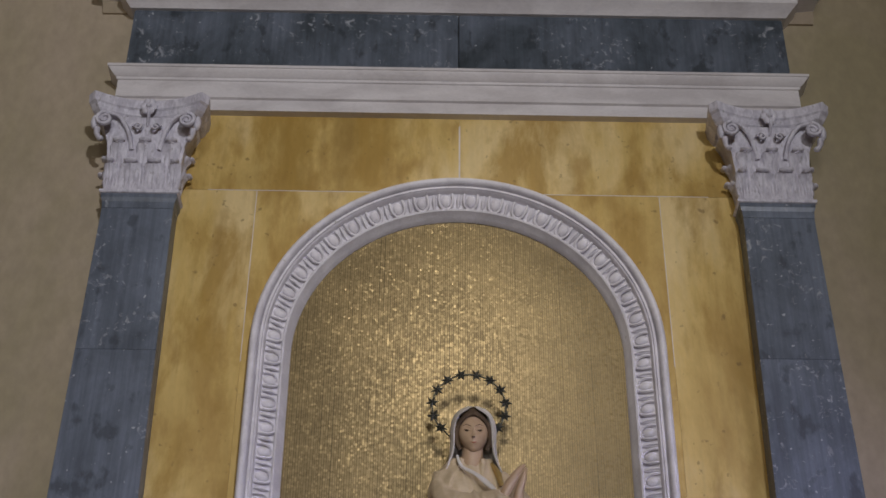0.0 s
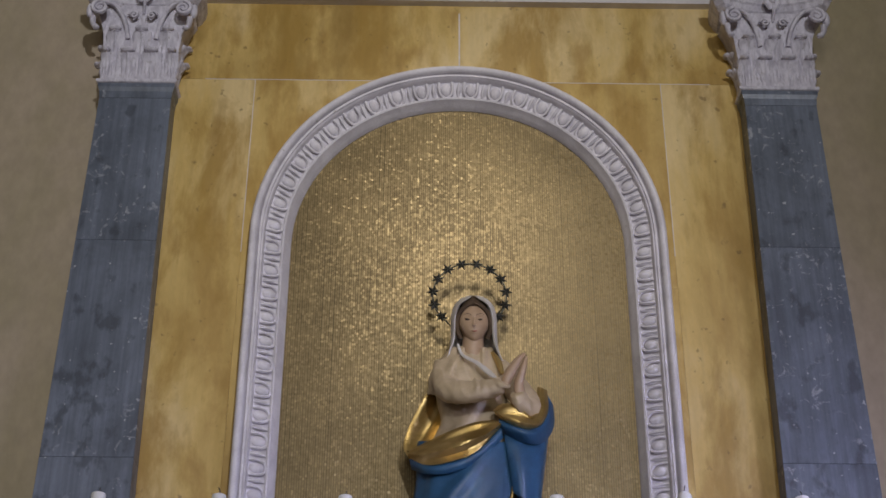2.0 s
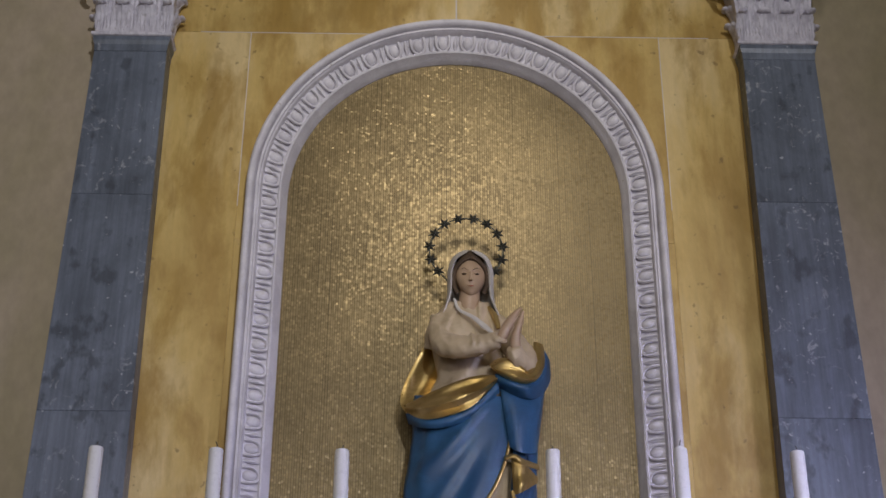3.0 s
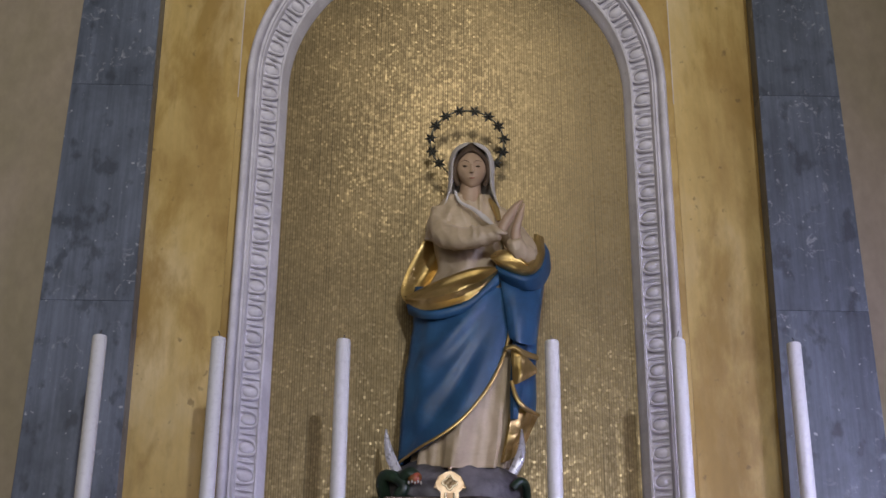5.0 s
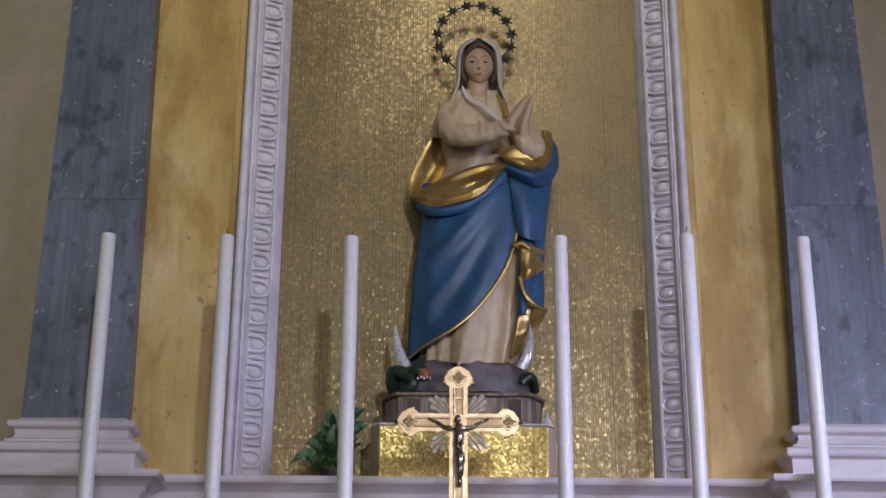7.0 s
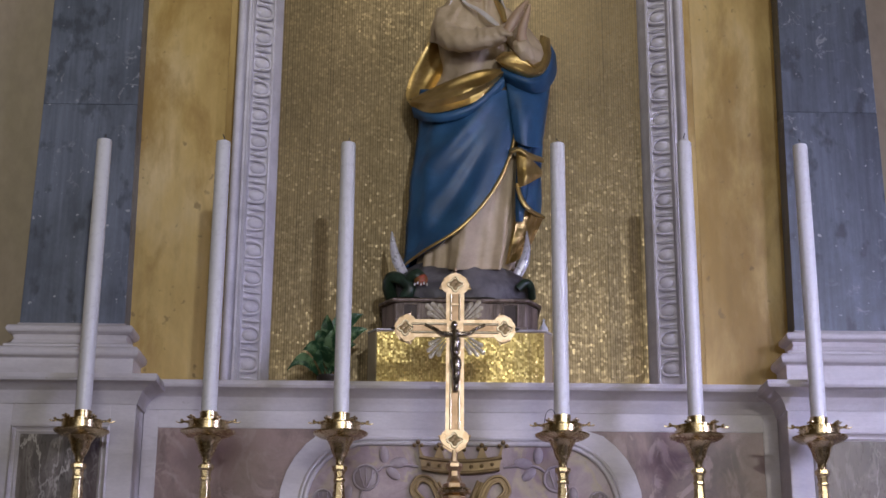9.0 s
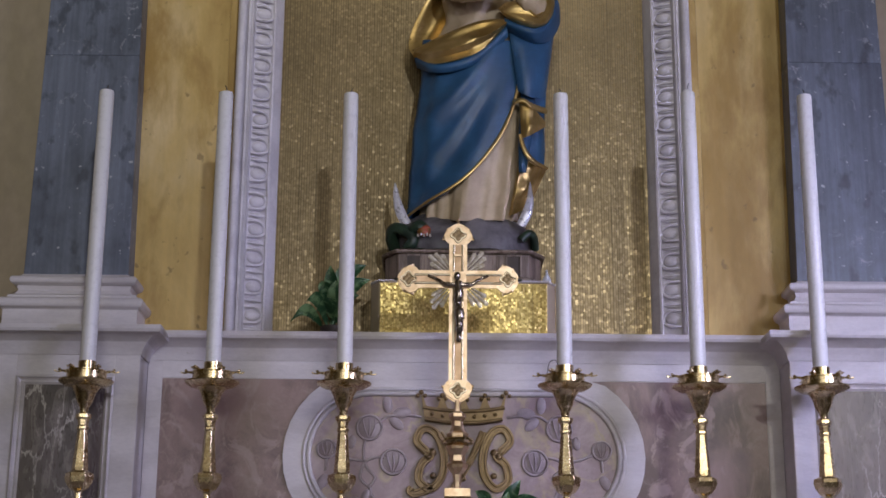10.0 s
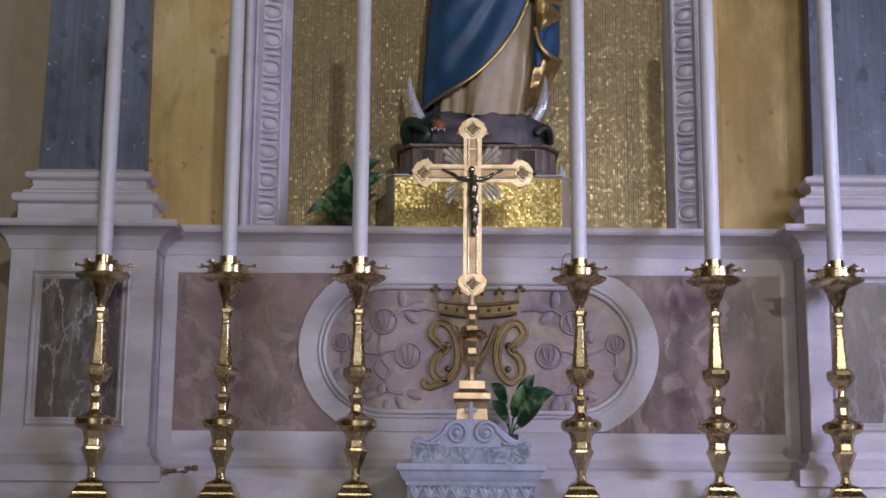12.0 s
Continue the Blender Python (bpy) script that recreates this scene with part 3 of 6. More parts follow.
def spiral(r0, turns, n=22):
    return [(r0 * (1 - 0.85 * k / n) * math.cos(2 * math.pi * turns * k / n), r0 * (1 - 0.85 * k / n) * math.sin(2 * math.pi * turns * k / n)) for k in range(n + 1)]


def pilaster():
    top, low = 0.140, 0.170
    p = thing("pilaster", "blue-grey marble pilaster with white Corinthian capital", "pilaster", (0, 0, 0), "pilasters beside the niche", "structure")
    # shaft in three blocks, narrowing upwards
    cuts = [2.80, 3.585, 4.44, 5.085]
    for z0, z1 in zip(cuts, cuts[1:]):
        w0, w1 = (low + (top - low) * (z - 2.8) / 2.3 for z in (z0 + 0.0003, z1 - 0.0003))
        bm = bmesh.new()
        vs = [[bm.verts.new((s * w, y, z)) for s, y in ((-1, 4.93), (-1, PIL), (1, PIL), (1, 4.93))] for w, z in ((w0, z0 + 0.0003), (w1, z1 - 0.0003))]
        for i in range(4):
            bm.faces.new((vs[0][i], vs[0][(i + 1) % 4], vs[1][(i + 1) % 4], vs[1][i]))
        bm.faces.new(vs[0])
        bm.faces.new(vs[1])
        bmesh.ops.bevel(bm, geom=[e for e in bm.edges], offset=0.0012, segments=1, affect="EDGES")
        part("shaft_block", bm, BLUE, p)
    w = top
    collar = [(-0.02, 5.085), (0.0004, 5.085), (0.003, 5.115), (0.009, 5.132), (0.009, 5.150), (-0.02, 5.150)]
    part("necking", moulding([(-w, 4.93), (-w, PIL), (w, PIL), (w, 4.93)], collar), BLUE, p)
    # attic base
    base = [(-0.02, 2.575), (0.045, 2.575), (0.045, 2.690), (0.050, 2.694)] + [(0.046 + 0.018 * math.cos(radians(a)), 2.712 + 0.018 * math.sin(radians(a))) for a in range(-80, 91, 20)]
    base += [(0.036, 2.732), (0.036, 2.740), (0.018, 2.748), (0.010, 2.762), (0.014, 2.776), (0.022, 2.778)] + [(0.020 + 0.014 * math.cos(radians(a)), 2.793 + 0.014 * math.sin(radians(a))) for a in range(-80, 91, 20)] + [(0.008, 2.810), (0.0, 2.818), (-0.02, 2.818)]
    part("base", moulding([(-low, 4.93), (-low, PIL), (low, PIL), (low, 4.93)], base), WHITE, p, "white marble moulded base", smooth=30)
    # capital
    bell = bmesh.new()
    rings = []
    for z, e in ((5.150, 0.004), (5.28, 0.006), (5.40, 0.018), (5.46, 0.036), (5.50, 0.055)):
        rings.append([bell.verts.new((s * (w + e), y, z)) for s, y in ((-1, 4.93), (-1, PIL - e), (1, PIL - e), (1, 4.93))])
    for a, b in zip(rings, rings[1:]):
        for i in range(4):
            bell.faces.new((a[i], a[(i + 1) % 4], b[(i + 1) % 4], b[i]))
    bell.faces.new(rings[0])
    bell.faces.new(rings[-1])
    cap = part("capital_bell", bell, CARVED, p, "white stucco capital")
    ring = [(-0.02, 5.150)] + [(0.008 + 0.010 * math.cos(radians(a)), 5.160 + 0.010 * math.sin(radians(a))) for a in range(-90, 91, 30)] + [(-0.02, 5.170)]
    part("astragal", moulding([(-w, 4.93), (-w, PIL), (w, PIL), (w, 4.93)], ring), CARVED, cap, smooth=40)
    ab = bmesh.new()
    c = 0.245
    front = [(-c, PIL - 0.085), (-c + 0.03, PIL - 0.115)]
    n = 10
    for i in range(1, n):
        u = -1 + 2 * i / n
        front.append((u * (c - 0.03), PIL - 0.115 + 0.062 * (1 - u * u)))
    front += [(c - 0.03, PIL - 0.115), (c, PIL - 0.085)]
    plan = [(-c + 0.03, 4.93)] + front + [(c - 0.03, 4.93)]
    rings = [[ab.verts.new((x * k, 4.93 + (y - 4.93) * k, z)) for x, y in plan] for z, k in ((5.512, 0.86), (5.526, 0.92), (5.545, 0.955), (5.552, 0.985), (5.590, 1.0))]
    for a, b in zip(rings, rings[1:]):
        for i in range(len(plan)):
            ab.faces.new((a[i], a[(i + 1) % len(plan)], b[(i + 1) % len(plan)], b[i]))
    ab.faces.new(rings[0])
    ab.faces.new(rings[-1])
    part("abacus", ab, CARVED, cap)
    part("impost", box(-0.20, 0.20, 4.775, 4.93, 5.585, 5.66, 0), CARVED, p)
    ros = bmesh.new()
    for k in range(6):
        a = k * math.pi / 3
        ball(ros, (0.020 * math.cos(a), PIL - 0.072, 5.545 + 0.024 * math.sin(a)), 0.015, 0.010, 0.019, 8, 6)
    ball(ros, (0, PIL - 0.080, 5.545), 0.012, 0.012, 0.014, 8, 6)
    tube(ros, curve_points([(0, PIL - 0.04, 5.47), (0.004, PIL - 0.07, 5.50), (0, PIL - 0.078, 5.53)], 3), 0.007, 6)
    part("rosette", ros, CARVED, cap, smooth=50)
    low_leaf = tall_leaf = None
    for x in (-0.128, -0.046, 0.046, 0.128):
        m = Matrix.Translation((x, PIL + 0.004, 5.166)) @ Matrix.Diagonal((0.62 if abs(x) > 0.1 else 1.0, 1, 1, 1))
        low_leaf = again("leaf", low_leaf, cap, m) if low_leaf else part("leaf", leaf_mesh(0.090, 0.135, 0.032), CARVED, cap, smooth=60)
        low_leaf.matrix_basis = m
    for x in (-0.104, 0.0, 0.104):
        m = Matrix.Translation((x, PIL + 0.002, 5.190))
        tall_leaf = again("tall_leaf", tall_leaf, cap, m) if tall_leaf else part("tall_leaf", leaf_mesh(0.080, 0.215, 0.042), CARVED, cap, smooth=60)
        tall_leaf.matrix_basis = m
    for s in (-1, 1):
        for k, (z, y) in enumerate(((5.175, PIL + 0.045), (5.27, PIL + 0.06))):
            m = Matrix.Translation((s * (w + 0.002), y, z)) @ Matrix.Rotation(s * math.pi / 2, 4, "Z")
            again("leaf", low_leaf, cap, m @ Matrix.Diagonal((0.8, 0.8, 0.8, 1)))
        vol = bmesh.new()
        pts = [(s * 0.055, PIL - 0.020, 5.36), (s * 0.075, PIL - 0.040, 5.44), (s * 0.115, PIL - 0.065, 5.492), (s * 0.162, PIL - 0.085, 5.496)]
        tube(vol, curve_points(pts, 4), 0.010, 6)
        sp = [(s * (0.164 + x), PIL - 0.092, 5.460 + zz) for x, zz in ((q[1], q[0]) for q in spiral(0.034, 1.8))]
        tube(vol, sp, [0.011 - 0.005 * k / len(sp) for k in range(len(sp))], 6)
        ball(vol, (s * 0.164, PIL - 0.086, 5.460), 0.030, 0.008, 0.030, 12, 6)
        ball(vol, (s * 0.205, PIL - 0.075, 5.455), 0.016, 0.020, 0.036, 10, 8)
        part("volute", vol, CARVED, cap, smooth=60)
        inner_v = bmesh.new()
        tube(inner_v, [(s * (0.036 + x), PIL - 0.058, 5.450 + zz) for x, zz in spiral(0.020, 1.4)], 0.006, 6)
        part("inner_volute", inner_v, CARVED, cap, smooth=60)
        drop = bmesh.new()
        tube(drop, curve_points([(s * 0.192, PIL - 0.078, 5.425), (s * 0.190, PIL - 0.070, 5.398), (s * 0.176, PIL - 0.055, 5.382)], 4), [0.013] * 4 + [0.011] * 4 + [0.008], 6)
        ball(drop, (s * 0.178, PIL - 0.062, 5.384), 0.015, 0.015, 0.010, 8, 6)
        part("curled_leaf", drop, CARVED, cap, smooth=60)
    return p


left = pilaster()
left.matrix_basis = Matrix.Translation((PILX[0], 0, 0))
copy_thing(left, Matrix.Translation((PILX[1], 0, 0)))

# ---- entablature ----
EL, ER, ENT = CX - 1.422, CX + 1.422, 4.765
ent = thing("entablature", "white marble architrave and cornice with dark blue frieze", "entablature", kind="structure")
plan = [(EL, 4.94), (EL, ENT), (ER, ENT), (ER, 4.94)]
architrave = [(-0.1, 5.592), (0.0, 5.592), (0.0, 5.648), (0.012, 5.652), (0.012, 5.737), (0.018, 5.740), (0.020, 5.750), (0.030, 5.756), (0.036, 5.763), (0.048, 5.776), (0.050, 5.780), (0.055, 5.782), (0.055, 5.7945), (-0.1, 5.7945)]
lift = lambda profile: [(o, 1.6 + (z - 1.6) * 1.0117) for o, z in profile]
part("architrave", moulding(plan, lift(architrave)), WHITE, ent, smooth=25)
for x0, x1 in ((EL + 0.004, CX - 0.002), (CX + 0.002, ER - 0.004)):
    part("frieze_slab", box(x0, x1, ENT + 0.004, 4.94, 5.836, 6.214, 0.003), FRIEZE, ent, "dark blue-black marble frieze")
cornice = [(-0.1, 6.152), (0.012, 6.152), (0.030, 6.172), (0.052, 6.192), (0.060, 6.198), (0.060, 6.215), (0.072, 6.222), (0.15, 6.228), (0.15, 6.275), (0.165, 6.282), (0.20, 6.34), (0.21, 6.36), (-0.1, 6.36)]
part("cornice", moulding(plan, lift(cornice)), WHITE, ent, smooth=25)

# Returns take the wall's darker plaster colour in place of the cornice's shade.
for x0, x1 in ((EL - 0.15, EL - 0.002), (ER + 0.002, ER + 0.15)):
    part("cornice_return", moulding([(x0, 4.83), (x1, 4.83)], [(-0.01, 6.235), (0.012, 6.235), (0.03, 6.26), (0.05, 6.29), (0.05, 6.46), (-0.01, 6.46)]), PLASTER, ent)

# ---- dado and pedestals ----
dado = thing("dado", "white marble dado with rose marble panel below the niche", "altar dado", kind="structure")
PX0, PX1 = -0.866, 2 * CX + 0.866
plan = [(PX0 - 0.02, DADO), (PX1 + 0.02, DADO)]
part("body", box(PX0 - 0.02, PX1 + 0.02, DADO + 0.012, 4.93, 1.5, 2.52, 0), WHITE, dado)
H0, H1 = 1.963, 2.450
part("stile", box(PX0, -0.820, DADO, DADO + 0.014, 1.90, 2.525, 0.002), WHITE, dado)
part("stile", box(2 * CX + 0.820, PX1, DADO, DADO + 0.014, 1.90, 2.525, 0.002), WHITE, dado)
part("rail", box(-0.820, 2 * CX + 0.820, DADO, DADO + 0.014, H1, 2.525, 0.002), WHITE, dado)
part("rail", box(-0.820, 2 * CX + 0.820, DADO, DADO + 0.014, 1.90, H0, 0.002), WHITE, dado)
ledge = [(-0.35, 2.505), (0.004, 2.505), (0.008, 2.520), (0.012, 2.528), (0.020, 2.542), (0.040, 2.556), (0.052, 2.560), (0.066, 2.564), (0.070, 2.572), (0.068, 2.585), (0.050, 2.587), (0.030, 2.594), (-0.35, 2.594)]
part("ledge", moulding(plan, ledge), WHITE, dado, smooth=25)
foot = [(-0.1, 1.80), (0.05, 1.80), (0.05, 1.845), (0.044, 1.850), (0.030, 1.856), (0.022, 1.868), (0.012, 1.882), (0.010, 1.902), (-0.1, 1.902)]
part("foot_moulding", moulding(plan, foot), WHITE, dado, smooth=25)


def stadium(hw, hh, n=16):
    """A bar with round ends, about the dado's middle."""
    e = hw - hh
    return [(CX + e + hh * math.cos(a), 2.215 + hh * math.sin(a)) for a in [math.pi * (i / n - 0.5) for i in range(n + 1)]] + [(CX - e - hh * math.cos(a), 2.215 - hh * math.sin(a)) for a in [math.pi * (i / n - 0.5) for i in range(n + 1)]]


def clipped(pts):
    return [(x, max(H0 + 0.001, min(H1 - 0.001, z))) for x, z in pts]


def ring_plate(outer_pts, inner_pts, y0, y1):
    bm = bmesh.new()
    o = [[bm.verts.new((x, y, z)) for x, z in outer_pts] for y in (y0, y1)]
    i = [[bm.verts.new((x, y, z)) for x, z in inner_pts] for y in (y0, y1)]
    n = len(outer_pts)
    for k in range(n):
        m = (k + 1) % n
        bm.faces.new((o[0][k], o[0][m], i[0][m], i[0][k]))
        bm.faces.new((o[1][k], i[1][k], i[1][m], o[1][m]))
        bm.faces.new((o[0][k], o[1][k], o[1][m], o[0][m]))
        bm.faces.new((i[0][k], i[0][m], i[1][m], i[1][k]))
    return bm


part("panel", box(-0.822, 2 * CX + 0.822, DADO + 0.004, DADO + 0.013, H0 - 0.002, H1 + 0.002, 0), PINK, dado, "mottled rose marble panel")
part("medallion_band", ring_plate(clipped(stadium(0.552, 0.265)), stadium(0.482, 0.200), DADO - 0.004, DADO + 0.006), WHITE, dado)
for hw, hh, r in ((0.488, 0.206, 0.006), (0.474, 0.192, 0.008)):
    bm = bmesh.new()
    pts = stadium(hw, hh)
    tube(bm, [(x, DADO - 0.004, z) for x, z in pts + pts[:2]], r, 8, close=False)
    part("medallion_bead", bm, WHITE, dado, smooth=60)
part("medallion_field", slab(stadium(0.476, 0.194), DADO + 0.0005, DADO + 0.006, 0), FIELD, dado, "pale rose marble with golden veins")


def pedestal():
    x0, x1 = -1.304, -0.866
    p = thing("pedestal", "white marble pedestal with grey veined marble panel", "pedestal", (0, 0, 0), "pedestals below the pilasters", "structure")
    plan = [(x0, 4.93), (x0, PED), (x1, PED), (x1, 4.93)]
    part("body", box(x0 + 0.002, x1 - 0.002, PED + 0.016, 4.93, 1.5, 2.52, 0), WHITE, p)
    a, b, c, d = -1.233, -0.939, 1.961, 2.430
    part("stile", box(x0, a, PED, PED + 0.018, 1.90, 2.525, 0.002), WHITE, p)
    part("stile", box(b, x1, PED, PED + 0.018, 1.90, 2.525, 0.002), WHITE, p)
    part("rail", box(a, b, PED, PED + 0.018, d, 2.525, 0.002), WHITE, p)
    part("rail", box(a, b, PED, PED + 0.018, 1.90, c, 0.002), WHITE, p)
    rect = [(a, c), (b, c), (b, d), (a, d)]
    rect2 = [(a + 0.028, c + 0.028), (b - 0.028, c + 0.028), (b - 0.028, d - 0.026), (a + 0.028, d - 0.026)]
    bm = bmesh.new()
    lines = [(0.0, PED - 0.001), (0.2, PED - 0.006), (0.35, PED + 0.002), (0.55, PED + 0.006), (0.75, PED + 0.002), (1.0, PED + 0.008), (1.0, PED + 0.016), (0.0, PED + 0.016)]
    rings = [[bm.verts.new((p0[0] + (p1[0] - p0[0]) * s, y, p0[1] + (p1[1] - p0[1]) * s)) for p0, p1 in zip(rect, rect2)] for s, y in lines]
    for k in range(len(rings)):
        q, r = rings[k], rings[(k + 1) % len(rings)]
        for i in range(4):
            bm.faces.new((q[i], q[(i + 1) % 4], r[(i + 1) % 4], r[i]))
    part("panel_frame", bm, WHITE, p)
    part("panel", box(a + 0.02, b - 0.016, PED + 0.008, PED + 0.0155, c + 0.02, d - 0.01, 0), GREY, p, "grey marble with white veins")
    part("cornice", moulding(plan, [(-0.1, 2.494)] + [(o, z - 0.011) for o, z in ledge[1:10]] + [(0.050, 2.577), (-0.1, 2.580)]), WHITE, p, smooth=25)
    part("top", box(x0 + 0.003, x1 - 0.003, PED + 0.003, 4.93, 2.49, 2.577, 0), WHITE, p)
    part("foot_moulding", moulding(plan, foot), WHITE, p, smooth=25)
    return p


left_ped = pedestal()
copy_thing(left_ped, Matrix.Translation((2 * (CX + 1.085), 0, 0)))

# ---- altar: upper step, gradine and table ----
tagged(link_mesh("altar_step", box(CX - 1.62, CX + 1.62, 4.385, 4.95, 1.70, 1.817, 0.006), WHITE), "white marble step behind the candlesticks", "altar step", kind="structure")
tagged(link_mesh("altar_gradine", box(CX - 1.62, CX + 1.62, 4.10, 4.95, 1.45, 1.70, 0.006), WHITE), "white marble gradine carrying the candlesticks", "altar step", kind="structure")
tagged(link_mesh("altar_table", box(CX - 1.62, CX + 1.62, 3.45, 4.95, 0.0, 1.45, 0.01), WHITE), "plain white marble altar", "altar", kind="structure")

# ---- candlesticks and candles ----
STICKS = [(-0.995, 3.297), (-0.6295, 3.297), (-0.246, 3.294), (0.3975, 3.30), (0.789, 3.318), (1.148, 3.306)]
CY, STAND, CUP = 4.30, 1.70, 2.449


def candlestick():
    c = thing("candlestick", "tall turned brass altar candlestick with faceted stem", "candlestick", (0, 0, 0), "candlesticks on the altar")
    z = STAND
    base = lathe(bmesh.new(), [(0.092, z), (0.092, z + 0.018), (0.084, z + 0.024), (0.078, z + 0.05), (0.066, z + 0.058), (0.066, z + 0.068), (0.060, z + 0.072), (0.052, z + 0.080), (0.050, z + 0.092), (0.036, z + 0.098)], 4, turn=math.pi / 4, stretch=1.0)
    for v in base.verts:
        v.co.x *= 1.05
    bmesh.ops.bevel(base, geom=list(base.edges), offset=0.0025, segments=1, affect="EDGES")
    part("base", base, BRASS, c)
    def facets(profile):
        bm = lathe(bmesh.new(), [(r, z + h) for r, h in profile], 6)
        bmesh.ops.bevel(bm, geom=[e for e in bm.edges if abs(e.verts[0].co.z - e.verts[1].co.z) > 0.001], offset=0.0016, segments=1, affect="EDGES")
        return bm

    part("lower_knop", facets([(0.034, 0.098), (0.016, 0.106), (0.013, 0.122), (0.015, 0.136), (0.022, 0.152), (0.031, 0.178), (0.036, 0.186), (0.036, 0.193), (0.030, 0.198), (0.028, 0.215), (0.034, 0.236), (0.038, 0.243)]), BRASS, c)
    part("disc", lathe(bmesh.new(), [(0.036, z + 0.243), (0.050, z + 0.247), (0.058, z + 0.256), (0.059, z + 0.270), (0.052, z + 0.278), (0.034, z + 0.284), (0.026, z + 0.290)], 16), BRASS, c, smooth=35)
    part("middle_knop", facets([(0.026, 0.290), (0.018, 0.300), (0.017, 0.318), (0.025, 0.336), (0.026, 0.345), (0.012, 0.352), (0.011, 0.368), (0.014, 0.374), (0.026, 0.380), (0.038, 0.398), (0.042, 0.412), (0.040, 0.424), (0.028, 0.430)]), BRASS, c)
    part("stem", facets([(0.024, 0.430), (0.023, 0.440), (0.015, 0.548), (0.018, 0.552), (0.018, 0.558), (0.015, 0.562), (0.017, 0.578), (0.023, 0.584), (0.023, 0.594), (0.014, 0.600)]), BRASS, c)
    part("cup", lathe(bmesh.new(), [(0.012, z + 0.600), (0.013, z + 0.614), (0.020, z + 0.626), (0.024, z + 0.634), (0.030, z + 0.655), (0.040, z + 0.672), (0.046, z + 0.676)], 20), BRASS, c, smooth=35)
    pan = part("drip_pan", lathe(bmesh.new(), [(0.044, z + 0.674), (0.062, z + 0.678), (0.079, z + 0.688), (0.080, z + 0.692), (0.066, z + 0.692), (0.058, z + 0.694), (0.058, z + 0.716), (0.060, z + 0.718), (0.060, z + 0.721), (0.055, z + 0.721), (0.055, z + 0.70), (0.03, z + 0.698)], 28), BRASS, c, smooth=35)
    part("socket", lathe(bmesh.new(), [(0.026, z + 0.697), (0.0262, z + 0.749), (0.0225, z + 0.749), (0.0225, z + 0.735)], 20), BRASS, c, smooth=35)
    spike = None
    for k in range(6):
        m = Matrix.Rotation(k * math.pi / 3, 4, "Z") @ Matrix.Translation((0.058, 0, z + 0.719))
        if spike is None:
            bm = bmesh.new()
            tube(bm, curve_points([(-0.004, 0, 0), (0.012, 0, 0.002), (0.024, 0, -0.001), (0.036, 0, 0.002)], 3), [0.004] * 3 + [0.0028] * 3 + [0.002] * 4, 6)
            tube(bm, curve_points([(0.008, 0, 0.001), (0.016, 0.010, 0.003), (0.022, 0.006, 0.006)], 3), 0.0018, 5)
            tube(bm, curve_points([(0.008, 0, 0.001), (0.016, -0.010, 0.003), (0.022, -0.006, 0.006)], 3), 0.0018, 5)
            ball(bm, (0.020, 0, 0.006), 0.005, 0.004, 0.005, 6, 4)
            spike = part("leaf_spur", bm, BRASS, pan, smooth=60)
            spike.matrix_basis = m
        else:
            again("leaf_spur", spike, pan, m)
    return c


stick = candlestick()
stick.matrix_basis = Matrix.Translation((STICKS[0][0], CY, 0)) @ Matrix.Rotation(0.10, 4, "Z")
for k, (x, top) in enumerate(STICKS[1:]):
    copy_thing(stick, Matrix.Translation((x, CY, 0)) @ Matrix.Rotation((-0.04, 0.05, -0.07, 0.03, -0.05)[k], 4, "Z"))
for k, (x, top) in enumerate(STICKS):
    candle = thing("candle", "tall white wax candle, unlit, in a brass socket", "candle", (x, CY, CUP - 0.012), "altar candles")
    h = top - CUP + 0.012
    tip = (0.004, 0.006, 0.003, 0.003, 0.012, 0.005)[k]
    bm = lathe(bmesh.new(), [(0.0218, 0), (0.0228, 0.012), (0.0232, h * 0.5), (0.0222, h - tip - 0.006), (0.0208, h - tip), (0.012, h - tip * 0.3), (0.005, h)], 24)
    part("wax", bm, WAX, candle, smooth=40)
    bm = tube(bmesh.new(), curve_points([(0, 0, h - 0.004), (0.001, 0, h + 0.008), (0.004 * (-1) ** k, 0, h + 0.016 + 0.004 * (k in (1, 4)))], 4), [0.0017] * 8 + [0.001], 6)
    part("wick", bm, WICK, candle, "burnt black wick", smooth=60)

# ---- tabernacle ----
TX, TY = 0.080, 4.12
tab = thing("tabernacle", "small blue-white marble tabernacle with scrolled crest", "tabernacle", (0, 0, 0))
part("body", box(TX - 0.175, TX + 0.175, TY + 0.03, 4.384, 1.45, 1.79, 0.004), SPECK, tab, "veined blue-grey marble body")
tplan = [(TX - 0.175, 4.384), (TX - 0.175, TY + 0.03), (TX + 0.175, TY + 0.03), (TX + 0.175, 4.384)]
part("cornice", moulding(tplan, [(-0.06, 1.785), (0.004, 1.785), (0.006, 1.795), (0.014, 1.803), (0.018, 1.812), (0.022, 1.822), (0.029, 1.826), (0.029, 1.842), (-0.06, 1.842)]), BLUEWHITE, tab, smooth=25)
part("roof", box(TX - 0.172, TX + 0.172, TY + 0.033, 4.384, 1.788, 1.838, 0), BLUEWHITE, tab)
crest_w = 0.168
part("crest_block", box(TX - crest_w + 0.004, TX + crest_w - 0.004, TY + 0.045, TY + 0.10, 1.838, 1.892, 0.004), SPECK, tab, "speckled marble crest block")
outline = [(TX - crest_w, 1.892), (TX + crest_w, 1.892), (TX + crest_w, 1.906)]
half = [(0.150, 1.916), (0.125, 1.910), (0.105, 1.922), (0.090, 1.938), (0.075, 1.952), (0.050, 1.966), (0.025, 1.970), (0.0, 1.966)]
